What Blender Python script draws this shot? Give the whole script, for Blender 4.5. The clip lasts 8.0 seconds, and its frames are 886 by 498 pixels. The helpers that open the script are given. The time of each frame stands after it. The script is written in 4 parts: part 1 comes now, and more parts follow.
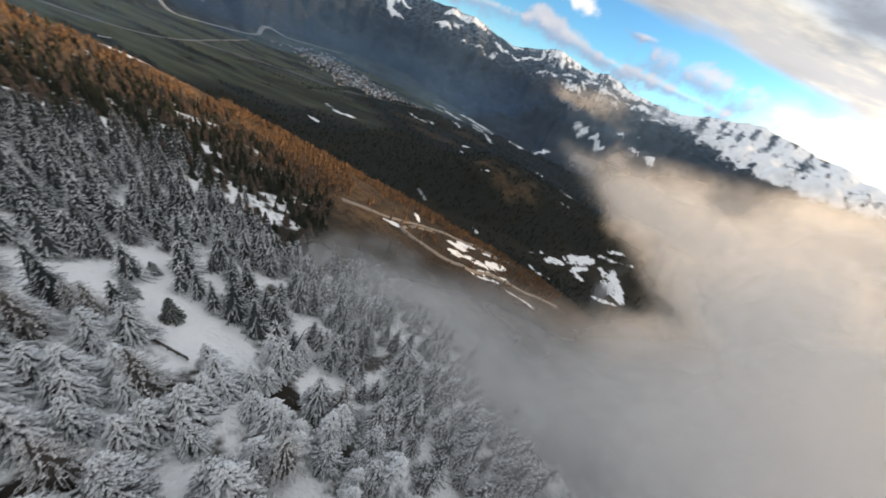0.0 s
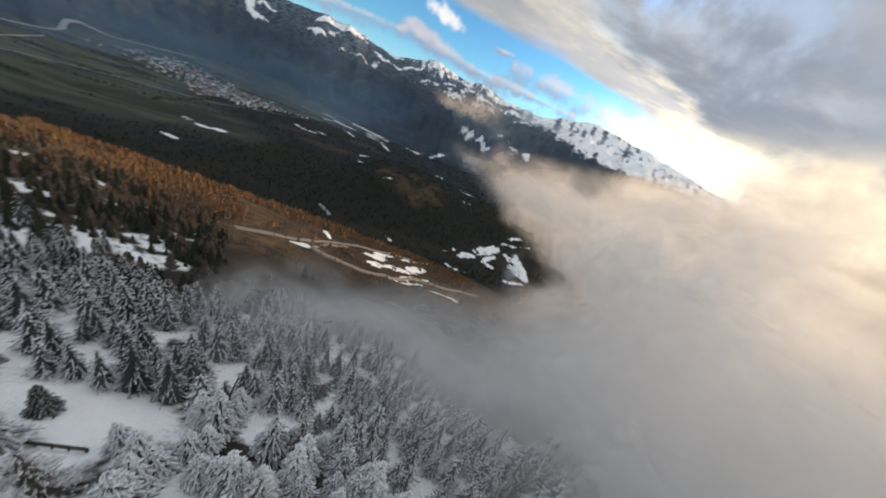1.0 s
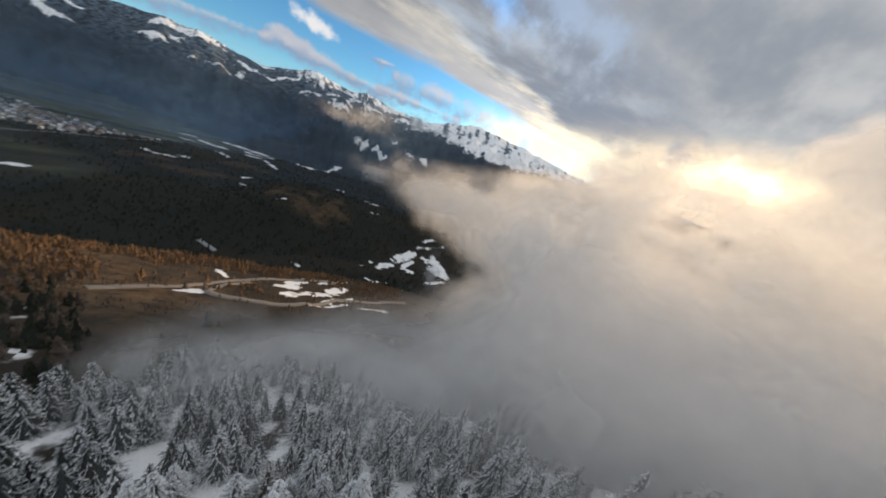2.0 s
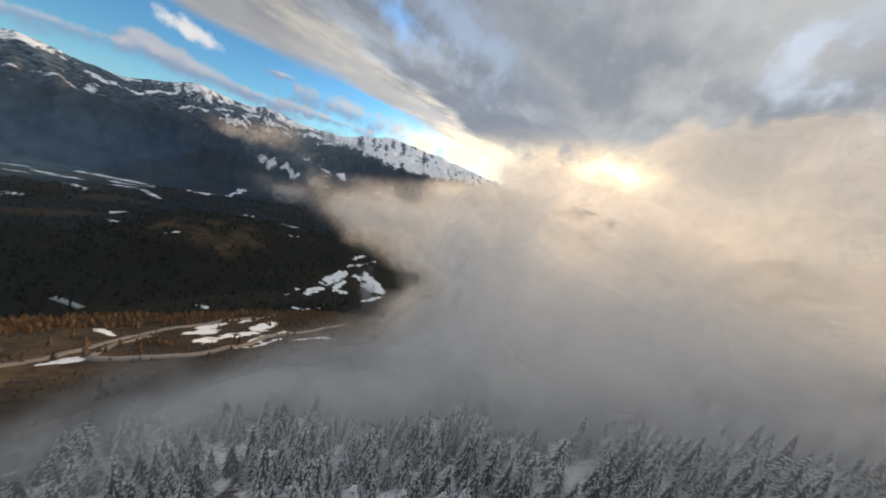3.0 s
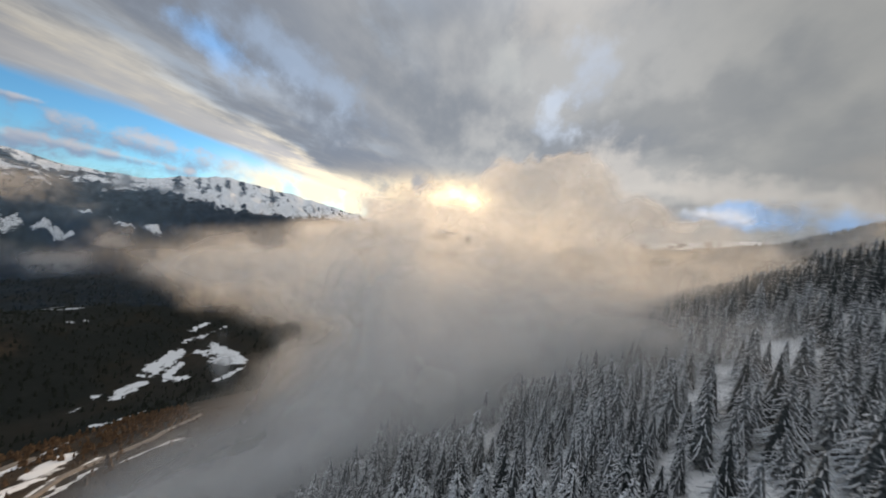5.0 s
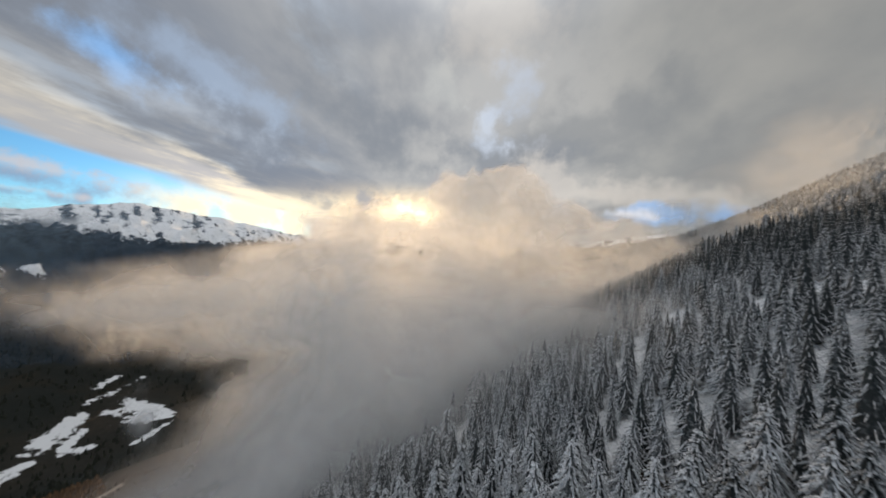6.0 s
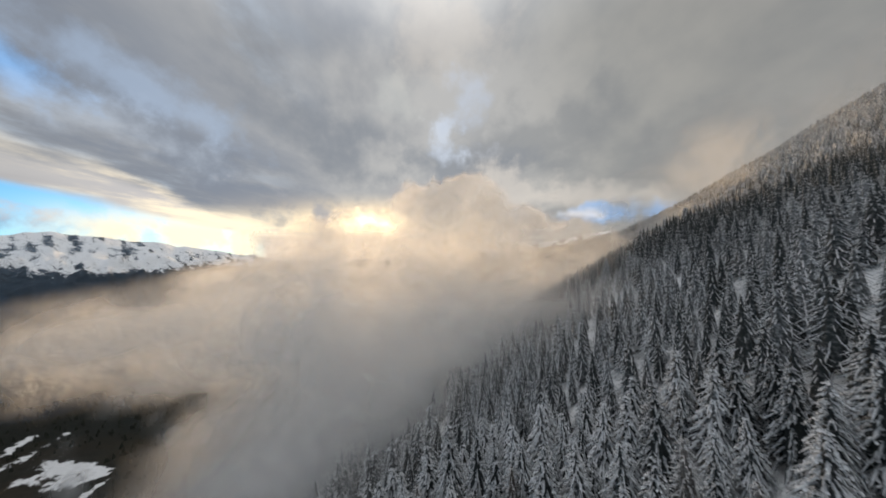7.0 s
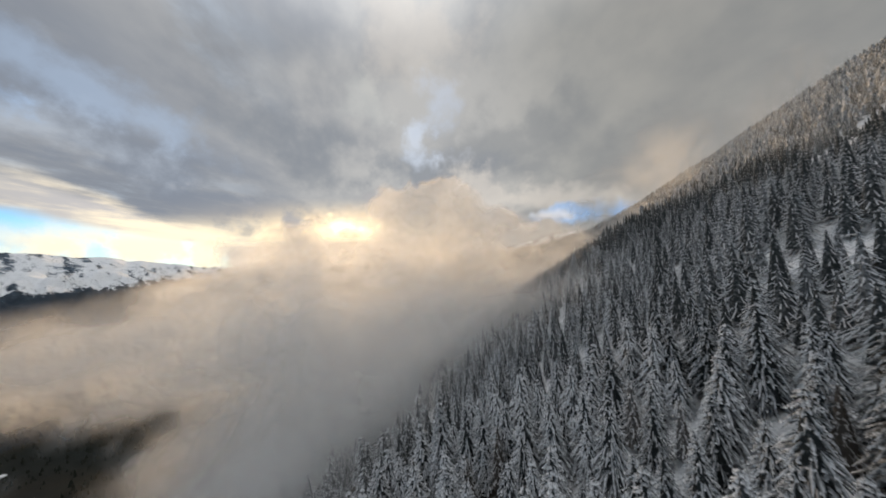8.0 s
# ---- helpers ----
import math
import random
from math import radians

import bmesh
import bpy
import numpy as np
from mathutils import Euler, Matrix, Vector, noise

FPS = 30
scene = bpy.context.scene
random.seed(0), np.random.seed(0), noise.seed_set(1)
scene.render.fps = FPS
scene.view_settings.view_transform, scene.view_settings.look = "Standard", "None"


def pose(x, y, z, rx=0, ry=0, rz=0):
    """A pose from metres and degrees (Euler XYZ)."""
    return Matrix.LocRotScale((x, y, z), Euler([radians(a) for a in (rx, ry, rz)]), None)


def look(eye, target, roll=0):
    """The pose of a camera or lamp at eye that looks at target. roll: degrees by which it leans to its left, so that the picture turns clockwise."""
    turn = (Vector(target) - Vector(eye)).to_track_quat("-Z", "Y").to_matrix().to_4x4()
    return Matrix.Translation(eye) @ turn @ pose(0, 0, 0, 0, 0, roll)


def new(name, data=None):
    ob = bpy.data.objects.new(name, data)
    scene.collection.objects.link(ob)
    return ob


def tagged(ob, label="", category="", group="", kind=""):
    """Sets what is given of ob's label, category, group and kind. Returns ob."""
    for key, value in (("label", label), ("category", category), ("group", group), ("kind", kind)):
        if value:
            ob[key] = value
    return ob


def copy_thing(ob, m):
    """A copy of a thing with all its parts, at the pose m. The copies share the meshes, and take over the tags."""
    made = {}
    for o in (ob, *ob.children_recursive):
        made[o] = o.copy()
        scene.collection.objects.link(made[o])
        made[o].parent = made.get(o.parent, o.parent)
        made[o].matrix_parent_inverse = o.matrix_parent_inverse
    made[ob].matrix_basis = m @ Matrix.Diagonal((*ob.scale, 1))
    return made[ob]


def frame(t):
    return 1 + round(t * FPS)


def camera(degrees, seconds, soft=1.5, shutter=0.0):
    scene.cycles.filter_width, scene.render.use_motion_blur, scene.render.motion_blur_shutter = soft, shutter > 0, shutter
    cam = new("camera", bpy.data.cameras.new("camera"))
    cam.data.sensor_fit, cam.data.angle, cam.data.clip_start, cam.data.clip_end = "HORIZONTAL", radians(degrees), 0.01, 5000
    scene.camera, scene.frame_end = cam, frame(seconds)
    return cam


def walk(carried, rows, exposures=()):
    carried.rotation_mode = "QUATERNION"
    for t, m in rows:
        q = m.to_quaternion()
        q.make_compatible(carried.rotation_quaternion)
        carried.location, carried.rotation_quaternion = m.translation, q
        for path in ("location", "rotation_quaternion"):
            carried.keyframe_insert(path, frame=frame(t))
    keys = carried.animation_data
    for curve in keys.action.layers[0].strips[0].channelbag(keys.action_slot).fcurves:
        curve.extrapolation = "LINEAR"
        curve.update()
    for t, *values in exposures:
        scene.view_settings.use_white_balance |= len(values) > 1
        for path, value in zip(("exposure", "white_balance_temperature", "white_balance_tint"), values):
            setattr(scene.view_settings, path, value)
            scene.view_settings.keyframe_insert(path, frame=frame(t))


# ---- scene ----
cam = camera(114.5, 8.0, soft=1.7, shutter=0.4)
# seconds, place in metres, turn in degrees
PATH = [
    (0.0, 0.00, 0.00, 320.00, 54.17, -19.53, 13.57),
    (0.5, -1.37, -1.75, 320.62, 58.23, -20.43, 3.53),
    (1.0, -2.95, -3.31, 321.08, 62.59, -20.16, -7.33),
    (1.5, -4.72, -4.66, 321.41, 66.94, -18.81, -18.47),
    (3.0, -10.96, -7.37, 321.70, 76.72, -13.01, -44.12),
    (3.5, -13.19, -7.82, 321.73, 79.65, -11.39, -51.56),
    (4.0, -15.47, -8.08, 321.72, 82.51, -9.81, -58.59),
    (4.5, -17.77, -8.23, 321.68, 85.02, -8.10, -64.94),
    (5.0, -20.06, -8.32, 321.60, 87.19, -5.90, -70.89),
    (6.5, -26.76, -8.00, 320.94, 91.41, 0.81, -84.70),
    (7.0, -28.86, -7.47, 320.43, 92.03, 2.86, -87.86),
    (7.5, -30.93, -6.84, 319.78, 92.37, 4.18, -90.31),
    (8.0, -33.01, -6.20, 319.01, 92.54, 5.07, -92.52),
]
walk(cam, [(t, pose(x, y, z, rx, ry, rz)) for t, x, y, z, rx, ry, rz in PATH], [(0.0, 0.60, 6480, 10), (1.5, 0.28, 6330, 10), (3.0, 0.13, 6330, 10), (4.5, 0.04, 6330, 10), (6.5, 0.04, 6480, 10), (8.0, 0.05, 6520, 10)])

# ---- nodes ----
def node(nt, kind, values=(), **settings):
    """A node, its inputs set to numbers or linked to sockets."""
    n = nt.nodes.new(kind)
    for key, value in settings.items():
        setattr(n, key, value)
    for key, value in dict(values).items():
        if isinstance(value, bpy.types.NodeSocket):
            nt.links.new(value, n.inputs[key])
        else:
            n.inputs[key].default_value = value
    return n


def maths(nt, op, a, b=0.0, clamp=False):
    return node(nt, "ShaderNodeMath", {0: a, 1: b}, operation=op, use_clamp=clamp).outputs[0]


def ramp(nt, value, low, high, a=0.0, b=1.0):
    return node(nt, "ShaderNodeMapRange", {0: value, 1: low, 2: high, 3: a, 4: b}, interpolation_type="SMOOTHSTEP").outputs[0]


def blend(nt, f, a, b, how="MIX"):
    a = (*a, 1) if isinstance(a, tuple) and len(a) == 3 else a
    b = (*b, 1) if isinstance(b, tuple) and len(b) == 3 else b
    return node(nt, "ShaderNodeMix", {0: f, 6: a, 7: b}, data_type="RGBA", blend_type=how).outputs[2]


def grain(nt, vector, scale, detail=4.0, rough=0.55):
    return node(nt, "ShaderNodeTexNoise", {"Vector": vector, "Scale": scale, "Detail": detail, "Roughness": rough}).outputs["Fac"]


# ---- sky and sun ----
SUN_AZ, SUN_EL = 73.5, 8.4        # degrees from +y towards +x, and above the horizon
SUN_WAY = Vector((math.sin(radians(SUN_AZ)) * math.cos(radians(SUN_EL)), math.cos(radians(SUN_AZ)) * math.cos(radians(SUN_EL)), math.sin(radians(SUN_EL))))


ZENITH = 3.4


def build_sky():
    world = bpy.data.worlds.new("sky")
    scene.world = world
    world.use_nodes = True
    nt = world.node_tree
    nt.nodes.clear()
    way = node(nt, "ShaderNodeTexCoord").outputs["Generated"]
    xyz = node(nt, "ShaderNodeSeparateXYZ", {0: way})
    x, y, z = xyz.outputs
    zc = maths(nt, "MAXIMUM", z, 0.03)
    sa, ca = math.sin(radians(76)), math.cos(radians(76))
    along = maths(nt, "DIVIDE", maths(nt, "ADD", maths(nt, "MULTIPLY", x, sa), maths(nt, "MULTIPLY", y, ca)), zc)
    across = maths(nt, "DIVIDE", maths(nt, "ADD", maths(nt, "MULTIPLY", x, -ca), maths(nt, "MULTIPLY", y, sa)), zc)
    # flattened towards the horizon, so that far cloud keeps some body
    ka = maths(nt, "DIVIDE", along, maths(nt, "ADD", maths(nt, "MULTIPLY", maths(nt, "ABSOLUTE", along), 0.05), 1.0))
    flat = node(nt, "ShaderNodeCombineXYZ", {0: maths(nt, "MULTIPLY", ka, 0.30), 1: maths(nt, "MULTIPLY", across, 0.5), 2: 0.3}).outputs[0]
    small = node(nt, "ShaderNodeCombineXYZ", {0: maths(nt, "MULTIPLY", ka, 0.55), 1: maths(nt, "MULTIPLY", across, 0.75), 2: 2.0}).outputs[0]
    n1, n2, n3 = grain(nt, flat, 1.2, 6, 0.52), grain(nt, flat, 1.9, 6, 0.55), grain(nt, small, 1.3, 7, 0.6)
    puff, fleece, wool = grain(nt, way, 4.0, 6, 0.5), grain(nt, way, 11.0, 6, 0.55), grain(nt, way, 30.0, 5, 0.6)
    glow = maths(nt, "MAXIMUM", node(nt, "ShaderNodeVectorMath", {0: way, 1: SUN_WAY}, operation="DOT_PRODUCT").outputs["Value"], 0.0)
    wide, near = (maths(nt, "POWER", glow, p) for p in (6.0, 30.0))
    # compass bearing and height in degrees
    az = maths(nt, "MULTIPLY", maths(nt, "ARCTAN2", x, y), 57.2958)
    el = maths(nt, "MULTIPLY", maths(nt, "ARCSINE", z), 57.2958)
    plane = node(nt, "ShaderNodeCombineXYZ", {0: az, 1: el, 2: 0.0}).outputs[0]

    def tuft(bearing, rise, a, b, turn=0.0, ragged=1.2, fine=0.9, shag=0.0, soft=0.0):
        """1 in the middle of a ragged patch of sky, half axes in degrees."""
        local = node(nt, "ShaderNodeMapping", {0: plane, 1: (bearing, rise, 0), 2: (0, 0, radians(turn)), 3: (a, b, 1)}, vector_type="TEXTURE").outputs[0]
        r = node(nt, "ShaderNodeVectorMath", {0: local}, operation="LENGTH").outputs["Value"]
        r = maths(nt, "ADD", r, maths(nt, "MULTIPLY", maths(nt, "SUBTRACT", puff, 0.5), 2.6 * ragged))
        r = maths(nt, "ADD", r, maths(nt, "MULTIPLY", maths(nt, "SUBTRACT", fleece, 0.5), 3.0 * fine))
        r = maths(nt, "ADD", r, maths(nt, "MULTIPLY", maths(nt, "SUBTRACT", wool, 0.5), shag))
        return ramp(nt, r, 1.35 + soft, 0.10 - soft)

    def lay(under, tint, strength, *patch, **how):
        return blend(nt, maths(nt, "MULTIPLY", tuft(*patch, **how), strength), under, tint)

    # clear air between the deck and the mountains
    blue = node(nt, "ShaderNodeTexSky", sky_type="NISHITA", sun_disc=False, sun_elevation=radians(SUN_EL), sun_rotation=radians(SUN_AZ), altitude=1500.0).outputs[0]
    clear = blend(nt, 1.0, blue, (0.078, 0.140, 0.190), "MULTIPLY")
    clear = blend(nt, ramp(nt, z, 0.13, 0.03, 0, 0.5), clear, (0.42, 0.70, 0.92))
    # loose fleeces: grey-blue below, pale above
    for bearing, rise, a, b, turn in ((3.0, 7.0, 10.0, 1.15, -10), (-9.0, 6.6, 8.0, 1.0, 4), (24.5, 7.6, 9.5, 1.7, -6), (12.0, 5.9, 5.0, 0.8, -6), (14.2, 10.0, 2.2, 0.5, 0), (22.0, 5.6, 7.0, 0.7, -4), (-30.0, 7.2, 8.0, 0.9, 0)):
        clear = lay(clear, (0.27, 0.36, 0.50), 0.9, bearing, rise, a, b, turn, ragged=1.0, fine=1.4, shag=2.6, soft=0.2)
        clear = lay(clear, (0.72, 0.66, 0.63), 0.6, bearing + 0.6, rise + 0.55 * b, a * 0.8, b * 0.55, turn, ragged=1.0, fine=1.6, shag=3.0, soft=0.25)
    clear = lay(clear, (0.86, 0.83, 0.80), 0.95, 3.4, 11.3, 3.0, 0.9, -14, ragged=0.6, fine=0.9, shag=2.5)
    # the deck, in long streets that run towards the sun
    edge = maths(nt, "ADD", across, maths(nt, "MULTIPLY", maths(nt, "SUBTRACT", n1, 0.5), 1.5))
    edge = maths(nt, "ADD", edge, maths(nt, "MULTIPLY", maths(nt, "SUBTRACT", puff, 0.5), 0.9))
    edge = maths(nt, "ADD", edge, maths(nt, "MULTIPLY", maths(nt, "SUBTRACT", n3, 0.5), 0.9))
    deck = ramp(nt, edge, 4.1, 3.4)
    body = maths(nt, "ADD", maths(nt, "MULTIPLY", n2, 0.6), maths(nt, "MULTIPLY", puff, 0.4))
    grey = blend(nt, ramp(nt, body, 0.40, 0.60), (0.235, 0.250, 0.275), (0.41, 0.41, 0.405))
    # towards the slope the deck is smooth
    grey = blend(nt, ramp(nt, az, 92.0, 122.0, 0.0, 0.85), grey, blend(nt, ramp(nt, puff, 0.35, 0.65), (0.285, 0.29, 0.285), (0.36, 0.355, 0.335)))
    streak = maths(nt, "MULTIPLY", ramp(nt, n3, 0.53, 0.66), ramp(nt, az, 70.0, 40.0))
    grey = blend(nt, maths(nt, "MULTIPLY", streak, 0.55), grey, (0.46, 0.56, 0.68))
    belt = maths(nt, "MULTIPLY", ramp(nt, edge, 0.3, 1.4), ramp(nt, edge, 2.85, 2.45))
    grey = blend(nt, maths(nt, "MULTIPLY", belt, ramp(nt, n3, 0.62, 0.44, 0.35, 0.9)), grey, (0.195, 0.222, 0.270))
    grey = lay(grey, (0.205, 0.225, 0.255), 0.75, 69.0, 20.0, 17.0, 7.0, -20)
    grey = lay(grey, (0.235, 0.245, 0.255), 0.6, 107.0, 22.0, 15.0, 7.0, 0)
    grey = lay(grey, (0.215, 0.235, 0.265), 0.8, 90.0, 17.5, 13.0, 4.5, -6)
    grey = lay(grey, (0.54, 0.50, 0.45), 0.45, 90.5, 42.0, 11.0, 16.0, 0)
    grey = lay(grey, (0.50, 0.51, 0.49), 0.45, 80.0, 30.0, 8.0, 4.0, -30)
    grey = lay(grey, (0.17, 0.42, 0.82), 0.9, 30.8, 23.2, 4.6, 2.0, -14, ragged=1.2, fine=1.2, shag=0.8, soft=0.25)
    grey = lay(grey, (0.56, 0.63, 0.72), 0.40, 36.0, 20.5, 10.0, 2.0, -16, ragged=1.5, fine=1.6, shag=1.2, soft=0.6)
    grey = lay(grey, (0.40, 0.52, 0.70), 0.45, 40.0, 25.0, 12.0, 2.2, -16, ragged=1.5, fine=1.6, shag=1.2, soft=0.6)
    grey = lay(grey, (0.58, 0.65, 0.76), 0.6, 88.8, 24.3, 3.6, 4.6, 10, ragged=1.8, fine=1.4)
    grey = lay(grey, (0.44, 0.50, 0.60), 0.6, 93.0, 29.0, 6.0, 5.0, 10, ragged=1.8, fine=1.2)
    grey = lay(grey, (0.62, 0.575, 0.52), 0.65, 110.0, 10.5, 13.0, 3.0, -12, ragged=1.8, fine=1.2)
    grey = lay(grey, (0.27, 0.50, 0.86), 0.9, 117.0, 6.4, 8.0, 1.7, -8, ragged=1.3, fine=1.4)
    grey = lay(grey, (0.78, 0.76, 0.74), 0.7, 113.5, 6.9, 5.0, 0.9, -10, ragged=1.6, fine=1.8)
    rim = maths(nt, "MULTIPLY", ramp(nt, edge, 2.45, 2.95), ramp(nt, wide, 0.05, 0.5, 0.40, 1.0))
    cream = blend(nt, ramp(nt, n3, 0.40, 0.60), (0.52, 0.50, 0.50), (1.05, 0.90, 0.66))
    grey = blend(nt, maths(nt, "MULTIPLY", rim, 0.92), grey, cream)
    sky = blend(nt, deck, clear, grey)
    # bright air low round the sun, torn by dark scraps of the deck
    haze = maths(nt, "MULTIPLY", maths(nt, "MULTIPLY", ramp(nt, el, 11.0, 6.0), ramp(nt, wide, 0.10, 0.32)), ramp(nt, az, 100.0, 84.0))
    haze = maths(nt, "MULTIPLY", haze, ramp(nt, az, 22.0, 36.0))
    sky = blend(nt, maths(nt, "MULTIPLY", haze, ramp(nt, fleece, 0.36, 0.56, 0.35, 0.95)), sky, (0.98, 0.86, 0.64))
    low = maths(nt, "MULTIPLY", maths(nt, "MULTIPLY", ramp(nt, el, 14.0, 6.5), near), ramp(nt, az, 96.0, 80.0))
    sky = blend(nt, maths(nt, "MULTIPLY", low, ramp(nt, fleece, 0.38, 0.58, 0.40, 1.0)), sky, (1.35, 1.05, 0.64))
    sky = lay(sky, (0.34, 0.34, 0.36), 0.75, 62.0, 11.0, 7.0, 1.6, -22, ragged=1.8, fine=1.8)
    sky = lay(sky, (0.42, 0.40, 0.40), 0.6, 80.0, 14.0, 6.0, 1.5, 10, ragged=2.0, fine=1.8)
    sky = lay(sky, (2.0, 1.6, 0.95), 0.9, 73.8, 8.3, 5.5, 2.0, 6, ragged=0.9, fine=1.2, shag=2.0)
    away = ramp(nt, glow, 0.45, 0.95, 0.90, 1.20)
    sky = blend(nt, 1.0, sky, node(nt, "ShaderNodeCombineXYZ", {0: away, 1: away, 2: away}).outputs[0], "MULTIPLY")
    # overcast: brightest overhead
    sky = blend(nt, 1.0, sky, node(nt, "ShaderNodeCombineXYZ", {i: ramp(nt, z, 0.55, 1.0, 1.0, ZENITH * tint) for i, tint in enumerate((0.99, 1.0, 1.02))}).outputs[0], "MULTIPLY")
    sky = blend(nt, ramp(nt, z, 0.0, -0.05), sky, (0.12, 0.12, 0.13))
    bg = node(nt, "ShaderNodeBackground", {"Color": sky, "Strength": 1.0})
    nt.links.new(bg.outputs[0], node(nt, "ShaderNodeOutputWorld").inputs[0])
    data = bpy.data.lights.new("sun", "SUN")
    data.energy, data.color, data.angle = 3.4, (1.0, 0.68, 0.38), radians(2.0)
    sun = new("sun", data)
    sun.matrix_world = look(SUN_WAY * 900, (0, 0, 0))


build_sky()
scene.cycles.transparent_max_bounces = 40


# ---- materials ----
def surface(name):
    m = bpy.data.materials.new(name)
    m.use_nodes = True
    nt = m.node_tree
    nt.nodes.clear()
    return m, nt, node(nt, "ShaderNodeTexCoord").outputs["Object"]


def finish(m, nt, color, rough=0.8, bump=None, depth=0.1, shine=0.3):
    p = node(nt, "ShaderNodeBsdfPrincipled", {"Base Color": color, "Roughness": rough, "Specular IOR Level": shine})
    if bump is not None:
        nt.links.new(node(nt, "ShaderNodeBump", {"Height": bump, "Distance": depth, "Strength": 0.8}).outputs[0], p.inputs["Normal"])
    nt.links.new(p.outputs[0], node(nt, "ShaderNodeOutputMaterial").inputs[0])
    return m


def island(nt):
    return node(nt, "ShaderNodeNewGeometry").outputs["Random Per Island"]


def own(nt):
    return node(nt, "ShaderNodeObjectInfo").outputs["Random"]


def attribute(nt, name):
    return node(nt, "ShaderNodeAttribute", attribute_name=name)


def ground_material():
    m, nt, at = surface("mountain_ground")
    cover = attribute(nt, "cover")
    rgb = node(nt, "ShaderNodeSeparateColor", {0: cover.outputs["Color"]}).outputs
    snow, field, wood = rgb[0], rgb[1], rgb[2]
    rust_lit = cover.outputs["Alpha"]
    fine, mid, big = grain(nt, at, 1.6, 5), grain(nt, at, 0.11, 6, 0.65), grain(nt, at, 0.012, 6, 0.6)
    c = blend(nt, mid, (0.022, 0.019, 0.016), (0.050, 0.043, 0.034))
    # rock tinted blue: distance haze painted into its colour, paler high up
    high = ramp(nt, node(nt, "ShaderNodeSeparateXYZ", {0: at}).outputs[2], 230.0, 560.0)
    hazy_rock = blend(nt, big, (0.017, 0.024, 0.032), (0.046, 0.060, 0.076))
    hazy_rock = blend(nt, maths(nt, "MULTIPLY", high, ramp(nt, grain(nt, at, 0.03, 7, 0.7), 0.38, 0.64)), hazy_rock, (0.17, 0.225, 0.29))
    c = blend(nt, attribute(nt, "rock_haze").outputs["Fac"], c, hazy_rock)
    strip = grain(nt, node(nt, "ShaderNodeMapping", {0: at, 2: (0, 0, 0.35), 3: (0.004, 0.021, 0.0)}).outputs[0], 1.0, 2, 0.5)
    plots = blend(nt, ramp(nt, strip, 0.40, 0.47), (0.034, 0.037, 0.030), (0.052, 0.062, 0.040))
    plots = blend(nt, ramp(nt, strip, 0.52, 0.57), plots, (0.072, 0.076, 0.055))
    c = blend(nt, field, c, blend(nt, big, plots, blend(nt, 0.5, plots, (0.055, 0.058, 0.034))))
    tuft = grain(nt, at, 0.45, 5, 0.7)
    c = blend(nt, rust_lit, c, blend(nt, ramp(nt, maths(nt, "ADD", maths(nt, "MULTIPLY", mid, 0.6), maths(nt, "MULTIPLY", tuft, 0.4)), 0.36, 0.64), (0.040, 0.030, 0.022), (0.30, 0.18, 0.088)))
    conifers = blend(nt, mid, (0.010, 0.013, 0.012), (0.025, 0.027, 0.023))
    c = blend(nt, wood, c, blend(nt, ramp(nt, big, 0.50, 0.66), conifers, (0.023, 0.021, 0.015)))
    rock_haze = attribute(nt, "rock_haze").outputs["Fac"]
    gully = grain(nt, node(nt, "ShaderNodeMapping", {0: at, 2: (0, 0, 0.56), 3: (0.026, 0.007, 0.006)}).outputs[0], 1.0, 8, 0.72)
    coarse_ = grain(nt, at, 0.045, 6, 0.65)
    edge = maths(nt, "ADD", snow, maths(nt, "MULTIPLY", maths(nt, "SUBTRACT", maths(nt, "ADD", mid, coarse_), 1.0), 1.2))
    edge = maths(nt, "ADD", edge, maths(nt, "MULTIPLY", maths(nt, "SUBTRACT", gully, 0.5), maths(nt, "MULTIPLY", rock_haze, 2.0)))
    white = blend(nt, rock_haze, blend(nt, fine, (0.69, 0.695, 0.70), (0.80, 0.805, 0.81)), blend(nt, mid, (0.84, 0.86, 0.88), (0.92, 0.93, 0.94)))
    c = blend(nt, ramp(nt, edge, 0.42, 0.60), c, white)
    return finish(m, nt, c, 0.85, maths(nt, "ADD", fine, maths(nt, "MULTIPLY", mid, 4.0)), 0.35, 0.06)


def bough_material(name, dark, rime, amount):
    m, nt, at = surface(name)
    r = attribute(nt, "rime").outputs["Fac"]
    n, rnd = grain(nt, at, 3.5, 3), own(nt)
    f = maths(nt, "ADD", r, maths(nt, "MULTIPLY", maths(nt, "SUBTRACT", n, 0.5), 1.1))
    f = maths(nt, "ADD", f, maths(nt, "MULTIPLY", maths(nt, "SUBTRACT", rnd, 0.5), 0.45))
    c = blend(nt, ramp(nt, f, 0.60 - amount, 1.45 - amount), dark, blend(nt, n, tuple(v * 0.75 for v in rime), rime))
    return finish(m, nt, c, 0.85, n, 0.05)


def plain_wood(name, a, b, scale=3.0):
    m, nt, at = surface(name)
    n = grain(nt, at, scale, 5)
    return finish(m, nt, blend(nt, n, a, b), 0.85, n, 0.03)


def leafy(name, a, b):
    m, nt, at = surface(name)
    n, r = grain(nt, at, 0.9, 4), island(nt)
    return finish(m, nt, blend(nt, maths(nt, "MULTIPLY", maths(nt, "ADD", n, r), 0.5), a, b), 0.9, n, 0.15)


